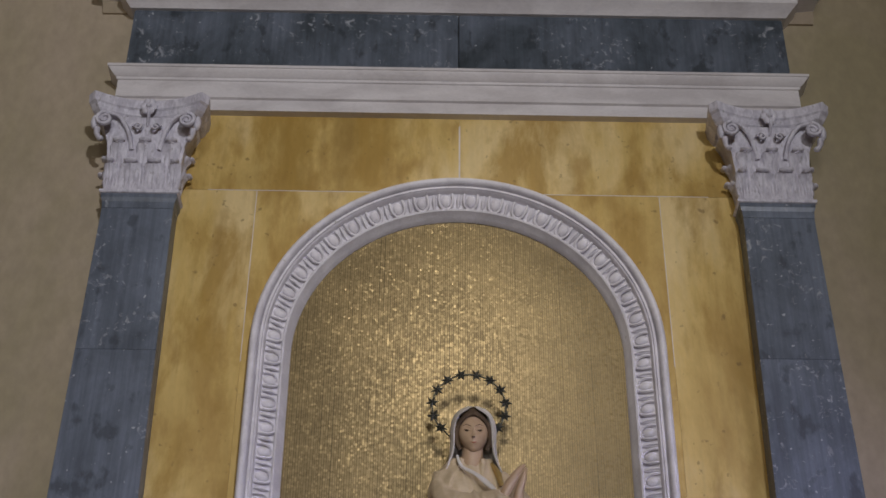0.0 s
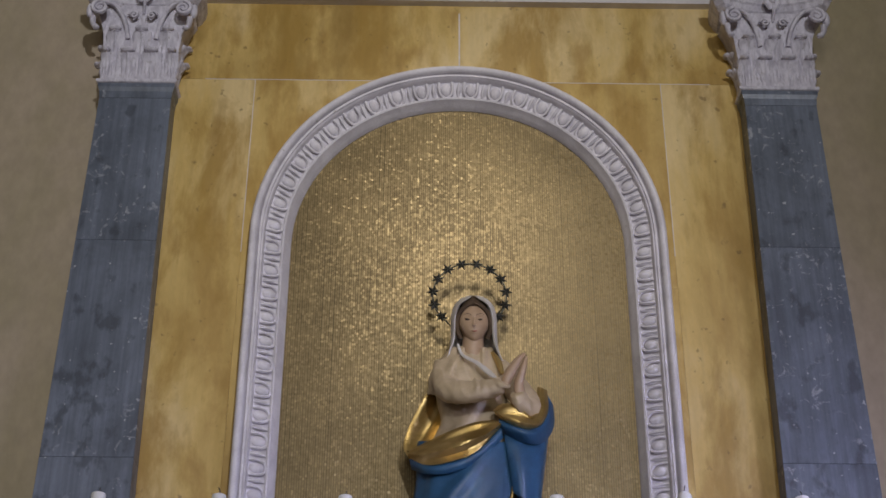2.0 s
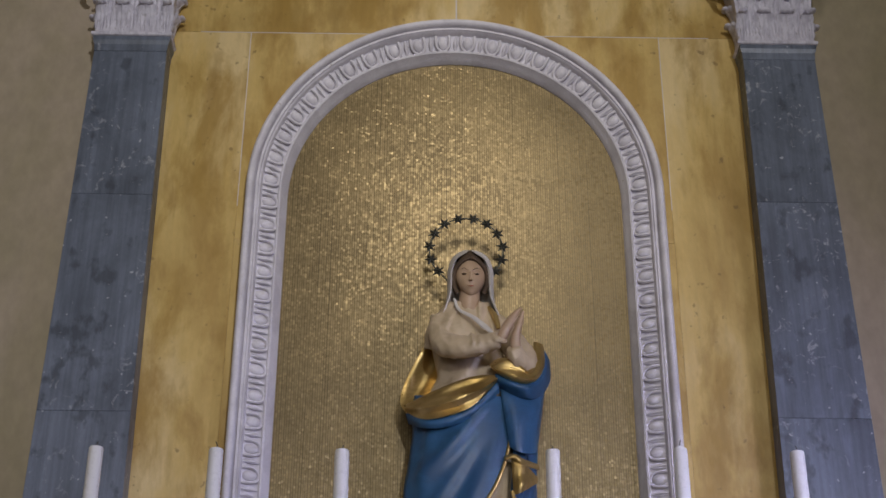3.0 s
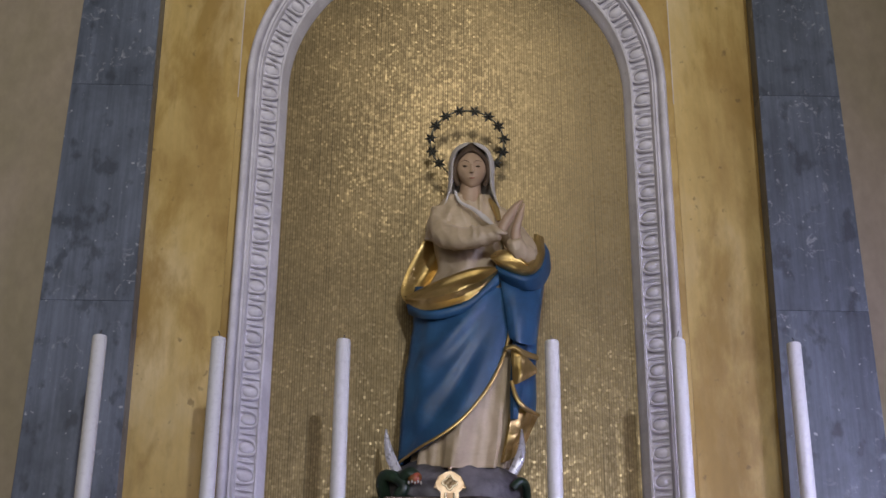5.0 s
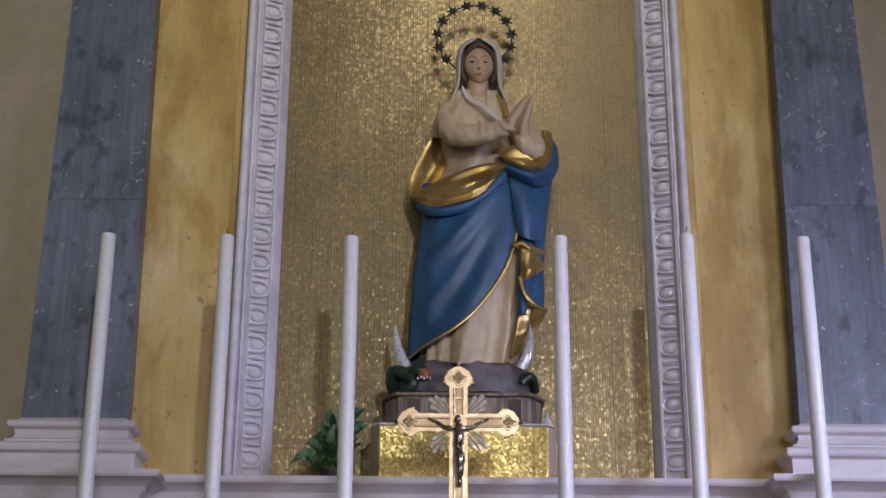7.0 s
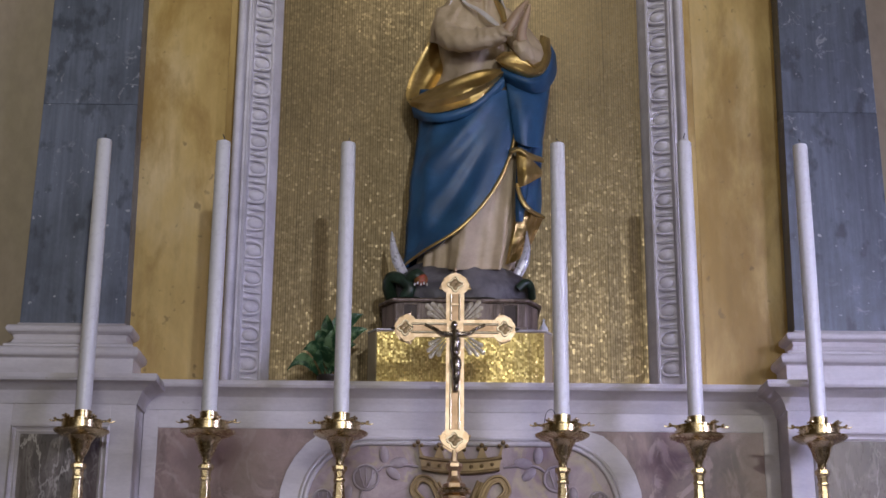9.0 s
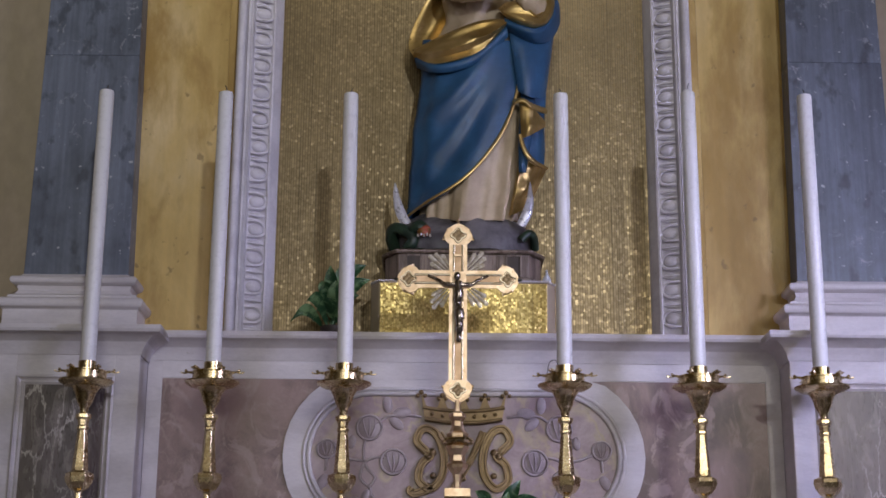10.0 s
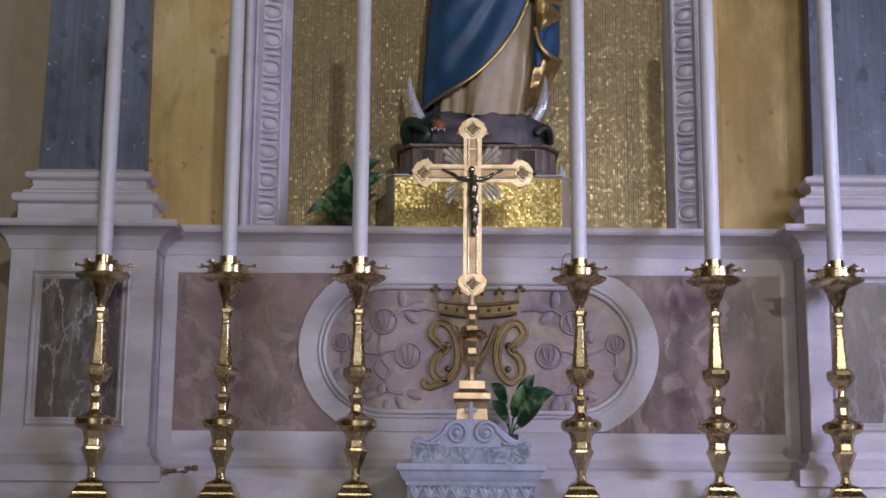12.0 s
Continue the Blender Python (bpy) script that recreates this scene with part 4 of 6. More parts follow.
outline += [(TX + a, z) for a, z in half] + [(TX - a, z) for a, z in half[::-1][1:]] + [(TX - crest_w, 1.906)]
part("crest", slab(outline, TY + 0.05, TY + 0.085, 0.002), BLUEWHITE, tab, "carved scroll crest")
for s in (-1, 1):
    bm = bmesh.new()
    tube(bm, [(TX + s * (0.040 + x), TY + 0.048, 1.930 + z) for x, z in spiral(0.034, 2.0, 28)], [0.006 - 0.002 * k / 28 for k in range(29)], 6)
    ball(bm, (TX + s * 0.040, TY + 0.048, 1.930), 0.011, 0.009, 0.011, 8, 6)
    tube(bm, curve_points([(TX + s * 0.075, TY + 0.048, 1.934), (TX + s * 0.100, TY + 0.048, 1.910), (TX + s * 0.125, TY + 0.048, 1.902), (TX + s * 0.150, TY + 0.048, 1.908), (TX + s * 0.153, TY + 0.048, 1.898)], 4), 0.006, 6)
    tube(bm, [(TX + s * (0.148 + x), TY + 0.048, 1.905 + z) for x, z in spiral(0.012, 1.5, 14)], 0.0035, 5)
    for q in range(3):
        ball(bm, (TX + s * (0.092 + 0.015 * q), TY + 0.048, 1.900 - 0.001 * q), 0.009, 0.006, 0.005, 8, 5)
    part("scroll", bm, BLUEWHITE, tab, smooth=60)
bm = box(TX - 0.006, TX + 0.006, TY + 0.055, TY + 0.070, 1.962, 2.018, 0.002)
block(bm, TX - 0.018, TX - 0.0065, TY + 0.056, TY + 0.069, 1.991, 2.002, 0.002)
block(bm, TX + 0.0065, TX + 0.018, TY + 0.056, TY + 0.069, 1.991, 2.002, 0.002)
part("small_cross", bm, BLUEWHITE, tab)
for k in range(9):
    x = TX - 0.152 + 0.038 * k
    bm = bmesh.new()
    ball(bm, (x, TY + 0.029, 1.765), 0.010, 0.004, 0.012, 8, 5)
    tube(bm, curve_points([(x - 0.014, TY + 0.029, 1.778), (x, TY + 0.027, 1.752), (x + 0.014, TY + 0.029, 1.778)], 4), 0.003, 5)
    part("carved_leaf", bm, BLUEWHITE, tab, smooth=60)

# ---- crucifix on the tabernacle ----
KX, KY = 0.084, 4.26
crux = thing("crucifix", "gilt standing crucifix with rays and dark silver figure", "crucifix", (0, 0, 0))
def steps(spec, seg=4):
    return lathe(bmesh.new(), [(r * (1.414 if seg == 4 else 1), z) for r, z in spec], seg, KX, KY, 0.0 if seg == 6 else math.pi / seg)
bm = steps([(0.066, 1.838), (0.066, 1.935), (0.062, 1.945), (0.052, 1.952), (0.044, 1.972), (0.042, 2.002), (0.046, 2.020), (0.052, 2.030), (0.052, 2.046), (0.040, 2.052), (0.036, 2.060), (0.036, 2.082), (0.012, 2.086)])
part("foot", bm, CROSSGOLD, crux, "stepped gilt foot")
bm = steps([(0.011, 2.086), (0.009, 2.102), (0.013, 2.124), (0.028, 2.142), (0.031, 2.152), (0.023, 2.162), (0.022, 2.178), (0.032, 2.196), (0.034, 2.204), (0.024, 2.210)], 6)
part("stem", bm, CROSSGOLD, crux)
part("stem_disc", steps([(0.024, 2.206), (0.046, 2.212), (0.049, 2.219), (0.046, 2.226), (0.030, 2.232)], 24), BRASS, crux, smooth=35)
part("upper_stem", steps([(0.030, 2.228), (0.032, 2.240), (0.022, 2.248), (0.017, 2.262), (0.016, 2.276), (0.024, 2.288), (0.024, 2.298), (0.010, 2.304), (0.007, 2.340)], 6), CROSSGOLD, crux)
CZ = 2.696
B = 0.0215


def cross_outline():
    """Straight arms that end in pointed three-lobed leaves."""
    def end(d):
        return [(-B, d - 0.062), (-B - 0.012, d - 0.052), (-B - 0.026, d - 0.050), (-B - 0.020, d - 0.036), (-B - 0.013, d - 0.018), (-0.013, d - 0.004), (0, d), (0.013, d - 0.004), (B + 0.013, d - 0.018), (B + 0.020, d - 0.036), (B + 0.026, d - 0.050), (B + 0.012, d - 0.052), (B, d - 0.062)]
    pts = []
    for (ux, uz), d in (((0, 1), 0.172), ((1, 0), 0.180), ((0, -1), 0.366), ((-1, 0), 0.180)):
        for a, b in end(d):
            pts.append((KX + a * uz + b * ux, CZ + b * uz - a * ux))
        pts.append((KX + B * (uz + ux), CZ + B * (uz - ux)))
    return pts


cross = part("cross", slab(cross_outline(), KY - 0.006, KY + 0.008, 0.005), CROSSGOLD, crux)
for x0, x1, z0, z1 in ((-0.0105, 0.0105, -0.300, -0.024), (-0.0105, 0.0105, 0.024, 0.104), (-0.128, -0.024, -0.0105, 0.0105), (0.024, 0.128, -0.0105, 0.0105)):
    part("sunk_field", box(KX + x0, KX + x1, KY - 0.0070, KY - 0.0058, CZ + z0, CZ + z1, 0), COPPER, cross, "darker rosy gilt field")
    tall_bar = x1 - x0 < z1 - z0
    for s in (-1, 1):
        ends = [(KX + s * 0.0125, KY - 0.008, CZ + z0), (KX + s * 0.0125, KY - 0.008, CZ + z1)] if tall_bar else [(KX + x0, KY - 0.008, CZ + s * 0.0125), (KX + x1, KY - 0.008, CZ + s * 0.0125)]
        part("ridge", tube(bmesh.new(), ends, 0.0034, 6), PALEGILT, cross, smooth=60)
# Dark lobes laid on the arm ends imitate openings; the cross isn't pierced.
for dx, dz in ((0, 0.134), (0.146, 0), (-0.146, 0), (0, -0.330)):
    bm = bmesh.new()
    for k in range(4):
        a = k * math.pi / 2
        ball(bm, (KX + dx + 0.0085 * math.cos(a), KY - 0.0062, CZ + dz + 0.0085 * math.sin(a)), 0.0085, 0.0014, 0.0085, 8, 5)
    part("quatrefoil", bm, OLDGOLD, cross, "flat dark gilt quatrefoil in place of a pierced opening", smooth=60)
    ring = [(KX + dx + (0.0185 + 0.004 * math.cos(4 * a)) * math.cos(a), KY - 0.008, CZ + dz + (0.0185 + 0.004 * math.cos(4 * a)) * math.sin(a)) for a in [2 * math.pi * k / 32 for k in range(34)]]
    part("quatrefoil_rim", tube(bmesh.new(), ring, 0.0028, 6, close=False), PALEGILT, cross, smooth=60)
bm = bmesh.new()
ball(bm, (KX, KY, CZ + 0.180), 0.006, 0.005, 0.007, 8, 6)
tube(bm, [(KX, KY, CZ + 0.168), (KX, KY, CZ + 0.178)], 0.002, 6)
part("finial", bm, CROSSGOLD, cross, smooth=60)
for s in (-1, 1):
    bm = bmesh.new()
    tube(bm, [(KX + s * 0.176, KY, CZ), (KX + s * 0.188, KY, CZ)], [0.006, 0.003], 6)
    part("end_knob", bm, IRON, cross, smooth=60)
for k in range(4):
    a0 = math.pi / 4 + k * math.pi / 2
    for da, r1 in ((-0.23, 0.092), (-0.08, 0.108), (0.08, 0.116), (0.23, 0.098)):
        a = a0 + da
        d, n = Vector((math.cos(a), 0, math.sin(a))), Vector((-math.sin(a), 0, math.cos(a)))
        o = Vector((KX, KY + 0.004, CZ))
        bm = bmesh.new()
        pts = [o + d * 0.028, o + d * (r1 - 0.005) + n * 0.0072, o + d * r1, o + d * (r1 - 0.005) - n * 0.0072]
        f = [bm.verts.new(p + Vector((0, -0.001, 0))) for p in pts]
        g = [bm.verts.new(p + Vector((0, 0.002, 0))) for p in pts]
        tip = bm.verts.new(o + d * (r1 - 0.02) + Vector((0, -0.004, 0)))
        for i in range(4):
            bm.faces.new((f[i], f[(i + 1) % 4], tip))
            bm.faces.new((f[i], g[i], g[(i + 1) % 4], f[(i + 1) % 4]))
        bm.faces.new(g)
        part("ray", bm, CRYSTAL, cross, "pale glassy ray")
bm = bmesh.new()
block(bm, KX - 0.012, KX + 0.012, KY - 0.014, KY - 0.010, CZ + 0.068, CZ + 0.074, 0.001)
part("title_plate", bm, CROSSGOLD, cross)
# the small cast figure, kept plain
bm = bmesh.new()
FY = KY - 0.022
tube(bm, curve_points([(KX, FY, CZ - 0.012), (KX + 0.002, FY - 0.004, CZ - 0.045), (KX - 0.001, FY, CZ - 0.075), (KX + 0.002, FY - 0.004, CZ - 0.10), (KX + 0.004, FY - 0.006, CZ - 0.13), (KX + 0.003, FY, CZ - 0.165), (KX + 0.002, FY + 0.004, CZ - 0.19)], 4), [0.012] * 4 + [0.0145] * 4 + [0.0115] * 4 + [0.016] * 4 + [0.012] * 4 + [0.008] * 4 + [0.006], 10)
ball(bm, (KX - 0.003, FY - 0.004, CZ + 0.004), 0.0105, 0.011, 0.0135, 10, 8)
for s in (-1, 1):
    tube(bm, curve_points([(KX + s * 0.008, FY, CZ - 0.020), (KX + s * 0.038, FY + 0.004, CZ - 0.018), (KX + s * 0.062, FY + 0.008, CZ - 0.002), (KX + s * 0.088, FY + 0.012, CZ + 0.010)], 3), [0.0065] * 3 + [0.0052] * 3 + [0.0042] * 4, 6)
part("cast_figure", bm, SILVER, crux, "plain dark silver figure", smooth=60)

# ---- gold box and wooden base under the statue ----
SX = 0.108


def canted(hw, y0, y1, cut, z0, z1, bevel=0.003):
    plan = [(-hw, y1), (-hw, y0 + cut * 1.6), (-hw + cut, y0), (hw - cut, y0), (hw, y0 + cut * 1.6), (hw, y1)]
    bm = bmesh.new()
    a = [bm.verts.new((SX + x, y, z0)) for x, y in plan]
    b = [bm.verts.new((SX + x, y, z1)) for x, y in plan]
    for i in range(6):
        bm.faces.new((a[i], a[(i + 1) % 6], b[(i + 1) % 6], b[i]))
    bm.faces.new(a)
    bm.faces.new(b)
    if bevel:
        bmesh.ops.bevel(bm, geom=list(bm.edges), offset=bevel, segments=1, affect="EDGES")
    return bm


gold_box = thing("plinth_box", "bright gold mosaic plinth with pale canted corners", "plinth")
part("body", canted(0.294, 4.604, 4.872, 0.026, 2.596, 2.777), PLASTER, gold_box, "pale grey stone corners")
part("gold_face", box(SX - 0.264, SX + 0.264, 4.599, 4.6035, 2.597, 2.772, 0.001), BOXGOLD, gold_box, "bright gold mosaic face")
part("edge_trim", canted(0.296, 4.600, 4.874, 0.028, 2.777, 2.783, 0.001), WHITE, gold_box, "thin pale top edge")
wood = thing("wooden_plinth", "dark carved wooden base with canted corners", "statue base")
part("foot_rail", canted(0.258, 4.605, 4.87, 0.042, 2.783, 2.794), WOOD, wood)
part("body", canted(0.252, 4.613, 4.87, 0.042, 2.794, 2.872), WOOD, wood)
part("top_rail", canted(0.264, 4.598, 4.87, 0.045, 2.872, 2.884, 0.004), WOOD, wood, "dark moulded top")
for x in (-0.052, 0.268):
    part("panel_field", box(x - 0.020, x + 0.020, 4.6105, 4.614, 2.797, 2.866, 0), POT, wood, "dark recessed field")
    for x0, x1, z0, z1 in ((-0.026, -0.020, 2.795, 2.870), (0.020, 0.026, 2.795, 2.870), (-0.0198, 0.0198, 2.864, 2.870)):
        part("panel_bead", box(x + x0, x + x1, 4.606, 4.6135, z0, z1, 0.001), WOOD, wood)
for x in (-0.005, 0.055, 0.108, 0.165, 0.222):
    part("carved_rib", box(x - 0.010, x + 0.010, 4.608, 4.6135, 2.798, 2.868, 0.002), WOOD, wood)

# ---- painted statue, one mesh ----
STY = 4.735
MATS = [ROBE, CLOAK, GILT, VEIL, SKIN, HAIR, ROCK, SNAKE, RED, PEWTER]
CREAM, BLUE_I, GOLD_I, VEIL_I, SKIN_I, HAIR_I, ROCK_I, SNAKE_I, RED_I, PEWTER_I = range(10)
fig = bmesh.new()


def as_material(start, index):
    fig.faces.ensure_lookup_table()
    for f in list(fig.faces)[start:]:
        f.material_index = index


def lerp_rows(rows, z):
    """Smooth values between rows of (height, values...)."""
    z = max(rows[0][0], min(rows[-1][0], z))
    for k, (a, b) in enumerate(zip(rows, rows[1:])):
        if z <= b[0]:
            h = b[0] - a[0]
            t = (z - a[0]) / h
            before, after = rows[max(0, k - 1)], rows[min(len(rows) - 1, k + 2)]
            out = []
            for i in range(1, len(a)):
                m0 = (b[i] - before[i]) / (b[0] - before[0]) * h
                m1 = (after[i] - a[i]) / (after[0] - a[0]) * h
                out.append((2 * t ** 3 - 3 * t * t + 1) * a[i] + (t ** 3 - 2 * t * t + t) * m0 + (3 * t * t - 2 * t ** 3) * b[i] + (t ** 3 - t * t) * m1)
            return out


def skin_grid(grid, index, wrap=False, thick=0.0):
    start = len(fig.faces)
    vs = [[fig.verts.new(p) for p in row] for row in grid]
    n = len(grid[0])
    for r0, r1 in zip(vs, vs[1:]):
        for i in range(n if wrap else n - 1):
            fig.faces.new((r0[i], r0[(i + 1) % n], r1[(i + 1) % n], r1[i]))
    if thick:
        inner_vs = [[fig.verts.new(Vector(p) + (Vector((0.16, STY, p[2])) - Vector(p)).normalized() * thick) for p in row] for row in grid]
        for r0, r1 in zip(inner_vs, inner_vs[1:]):
            for i in range(n - 1):
                fig.faces.new((r0[i], r1[i], r1[i + 1], r0[i + 1]))
        m = len(grid) - 1
        rim = [(j, 0) for j in range(m + 1)] + [(m, i) for i in range(1, n)] + [(j, n - 1) for j in range(m - 1, -1, -1)] + [(0, i) for i in range(n - 2, 0, -1)]
        for (j, i), (k, l) in zip(rim, rim[1:] + rim[:1]):
            fig.faces.new((vs[j][i], vs[k][l], inner_vs[k][l], inner_vs[j][i]))
    elif wrap:
        fig.faces.new(vs[0][::-1])
        fig.faces.new(vs[-1])
    as_material(start, index)


def fbar(points, radii, index, seg=10, flat=1.0, smooth_n=4):
    start = len(fig.faces)
    pts = curve_points(points, smooth_n)
    k = len(radii) - 1
    rr = []
    for i in range(len(pts)):
        t = i / (len(pts) - 1) * k
        a = min(int(t), k - 1)
        rr.append(radii[a] + (radii[a + 1] - radii[a]) * (t - a))
    tube(fig, pts, rr, seg, flat)
    as_material(start, index)


def fball(c, rx, ry, rz, index, u=16, v=12):
    start = len(fig.faces)
    made = ball(fig, c, rx, ry, rz, u, v)
    as_material(start, index)
    return made


# robe: z, middle x, half width, half depth
BODY = [(3.02, 0.128, 0.152, 0.105), (3.12, 0.140, 0.160, 0.105), (3.30, 0.155, 0.170, 0.110), (3.50, 0.170, 0.172, 0.112), (3.64, 0.170, 0.155, 0.105), (3.73, 0.165, 0.118, 0.090), (3.82, 0.158, 0.122, 0.095), (3.90, 0.148, 0.125, 0.092), (3.96, 0.140, 0.112, 0.078), (4.00, 0.150, 0.075, 0.058), (4.03, 0.158, 0.045, 0.045)]


def robe_point(z, a, grow=0.0, fold=0.0):
    cx, w, d = lerp_rows(BODY, z)
    x = cx + (w + grow + fold) * math.cos(a)
    y = STY - (d + grow + fold) * math.sin(a)
    return (x, y, z)


rows = []
for j in range(46):
    z = 3.02 + 1.01 * j / 45
    row = []
    for i in range(64):
        a = 2 * math.pi * i / 64
        low_fold = max(0.0, 1 - (z - 3.02) / 0.65)
        f = low_fold * (0.040 * (0.5 - abs(math.sin(a * 4.5 + 1.6 * z + 0.6 * math.sin(2 * a)))) + 0.016 * math.sin(a * 17 - 4 * z) * (0.5 + 0.5 * math.sin(a * 3)))
        f += 0.004 * math.sin(a * 7 + z * 34) * (1 if 3.66 < z < 3.95 else 0)
        row.append(robe_point(z, a, 0, f))
    rows.append(row)
skin_grid(rows, CREAM, wrap=True)

SWEEP = [(3.02, -0.086), (3.25, -0.064), (3.43, -0.048), (3.52, -0.038), (3.70, -0.030)]
HEM = [(3.025, -0.070), (3.058, -0.024), (3.119, 0.056), (3.205, 0.149), (3.318, 0.231), (3.432, 0.279), (3.535, 0.298), (3.639, 0.305), (3.70, 0.305)]


def cloak_point(z, a, calm=1.0):
    """Blue cloak: long folds that run down from the hip to the foot."""
    left = max(0.0, -math.cos(a))
    x, y, zz = robe_point(z, a, 0.024)
    far = math.hypot(0.36 - x, 3.86 - z)
    turn = math.atan2(3.86 - z, 0.36 - x)
    f = far * (0.052 * (0.5 - abs(math.sin(turn * 8.5 + 0.9 + 0.8 * far))) + 0.022 * (0.5 - abs(math.sin(turn * 21 + 4 * far)))) * calm * min(1.0, far / 0.35) * (1 - 0.85 * left ** 2)
    f += 0.005 * left * left * math.sin(a * 13 + 2)
    x, y, zz = robe_point(z, a, 0.026, f)
    reach = lerp_rows(BODY, z)
    wide = (reach[0] - lerp_rows(SWEEP, z)[0]) / (reach[1] + 0.026)
    if left:
        x = reach[0] + (x - reach[0]) * (1 + (wide - 1) * min(1.0, left * 1.6))
    return (x, y, zz)


rows, hem_pts = [], []
for j in range(44):
    z = 3.025 + 0.64 * j / 43
    hx = lerp_rows(HEM, z)[0]
    cx, w, d = lerp_rows(BODY, z)
    stop = math.acos(max(-0.97, min(0.97, (hx - cx) / (w + 0.026))))
    start = math.pi * 1.45
    row = []
    for i in range(40):
        a = start + (stop - start) * i / 39
        row.append(cloak_point(z, a, min(1.0, (39 - i) / 7)))
    rows.append(row)
    hem_pts.append(Vector(row[-1]) + Vector((0.0, -0.006, 0)))
skin_grid(rows, BLUE_I, thick=0.016)
fbar(hem_pts[::4] + hem_pts[-1:], [0.004, 0.0065, 0.004], GOLD_I, 8, 0.6, 3)

# the cloak's other end, hanging from the arm with its gilt lining turned out
rows = []
for j in range(30):
    z = 3.19 + 0.52 * j / 29
    row = []
    for i in range(22):
        a = -0.9 + 1.75 * i / 21
        drop = 0.06 * max(0.0, (3.30 - z) / 0.1)
        f = 0.012 * math.sin(a * 9 + z * 4) + 0.006 * math.sin(a * 17 + z * 16)
        p = robe_point(z, a, 0.022 + 0.022 * max(0.0, (3.5 - z) / 0.3), f)
        row.append((p[0] + 0.010, p[1], p[2]))
    rows.append(row)
skin_grid(rows, BLUE_I, thick=0.014)


def ribbon(top, bottom, y_top, y_bottom, bulge, index, ripple=0.0, waves=3.0, n=26, m=10, thick=0.010):
    """Cloth spanned between two edges of (x, z), swelling forward, with soft folds along it."""
    edge = lambda pts, ys: curve_points([(x, STY - y, z) for (x, z), y in zip(pts, ys)], 8)
    t_pts, b_pts = edge(top, y_top), edge(bottom, y_bottom)
    grid = []
    for j in range(m + 1):
        v = j / m
        row = []
        for i in range(n + 1):
            s = i / n
            p = t_pts[round(s * (len(t_pts) - 1))].lerp(b_pts[round(s * (len(b_pts) - 1))], v)
            lift = bulge * math.sin(math.pi * v) + ripple * math.sin(waves * math.pi * v + 2.2 * s) * math.sin(math.pi * min(1, 0.08 + 0.9 * s))
            row.append((p.x, p.y - lift, p.z))
        grid.append(row)
    skin_grid(grid, index, thick=thick)


# border of the hanging end, its turned-out gilt flap, and the lining behind
ribbon([(0.279, 3.445), (0.309, 3.456), (0.342, 3.437), (0.391, 3.418)], [(0.283, 3.432), (0.309, 3.438), (0.340, 3.415), (0.391, 3.400)], [0.135, 0.140, 0.130, 0.06], [0.138, 0.142, 0.132, 0.06], 0.006, GOLD_I)
ribbon([(0.305, 3.438), (0.342, 3.420), (0.386, 3.372)], [(0.311, 3.312), (0.334, 3.322), (0.384, 3.352)], [0.128, 0.125, 0.085], [0.132, 0.140, 0.090], 0.008, GOLD_I, 0.004, 3)
fbar([(0.299, STY - 0.125, 3.325), (0.314, STY - 0.130, 3.270), (0.342, STY - 0.120, 3.230), (0.388, STY - 0.06, 3.205)], [0.006, 0.008, 0.009, 0.006], GOLD_I, 8)
ribbon([(0.306, 3.240), (0.345, 3.222), (0.386, 3.200)], [(0.268, 3.040), (0.300, 3.055), (0.335, 3.085)], [0.085, 0.075, 0.02], [0.07, 0.05, 0.0], 0.02, GOLD_I, 0.008, 4)

# gilt lining: the sweep behind the arm, the wide fold round the hips, the fold over the forearm
ribbon([(0.025, 3.895), (-0.025, 3.801), (-0.067, 3.704), (-0.079, 3.638), (-0.058, 3.598)], [(0.075, 3.850), (0.090, 3.787), (0.080, 3.735), (0.060, 3.680), (0.000, 3.620)], [-0.02, -0.03, -0.03, -0.01, 0.02], [-0.01, 0.00, 0.02, 0.05, 0.08], -0.040, GOLD_I, 0.006, 2)
ribbon([(-0.058, 3.632), (0.044, 3.687), (0.144, 3.731), (0.212, 3.745), (0.256, 3.742)], [(-0.064, 3.606), (-0.002, 3.578), (0.078, 3.590), (0.171, 3.630), (0.256, 3.722)], [0.01, 0.100, 0.118, 0.120, 0.115], [0.00, 0.105, 0.140, 0.145, 0.120], 0.026, GOLD_I, 0.010, 4.0)
ribbon([(0.232, 3.784), (0.266, 3.809), (0.320, 3.804), (0.357, 3.762), (0.381, 3.785), (0.394, 3.873)], [(0.242, 3.768), (0.292, 3.728), (0.346, 3.708), (0.392, 3.722), (0.421, 3.776), (0.418, 3.862)], [0.125, 0.140, 0.150, 0.150, 0.120, 0.06], [0.130, 0.150, 0.150, 0.120, 0.08, 0.05], 0.022, GOLD_I, 0.010, 3.0)
# the blue outer side under those folds
ribbon([(-0.062, 3.608), (-0.002, 3.584), (0.078, 3.596), (0.171, 3.640), (0.256, 3.730)], [(-0.050, 3.560), (0.000, 3.545), (0.080, 3.550), (0.175, 3.590), (0.262, 3.680)], [0.00, 0.100, 0.132, 0.137, 0.112], [0.01, 0.100, 0.128, 0.130, 0.112], 0.012, BLUE_I)
ribbon([(0.252, 3.750), (0.299, 3.728), (0.349, 3.712), (0.393, 3.728), (0.420, 3.776), (0.420, 3.842)], [(0.265, 3.700), (0.312, 3.672), (0.365, 3.655), (0.409, 3.672), (0.439, 3.730), (0.438, 3.804)], [0.128, 0.148, 0.148, 0.118, 0.08, 0.04], [0.112, 0.120, 0.110, 0.07, 0.02, 0.0], 0.020, BLUE_I, 0.005, 2)
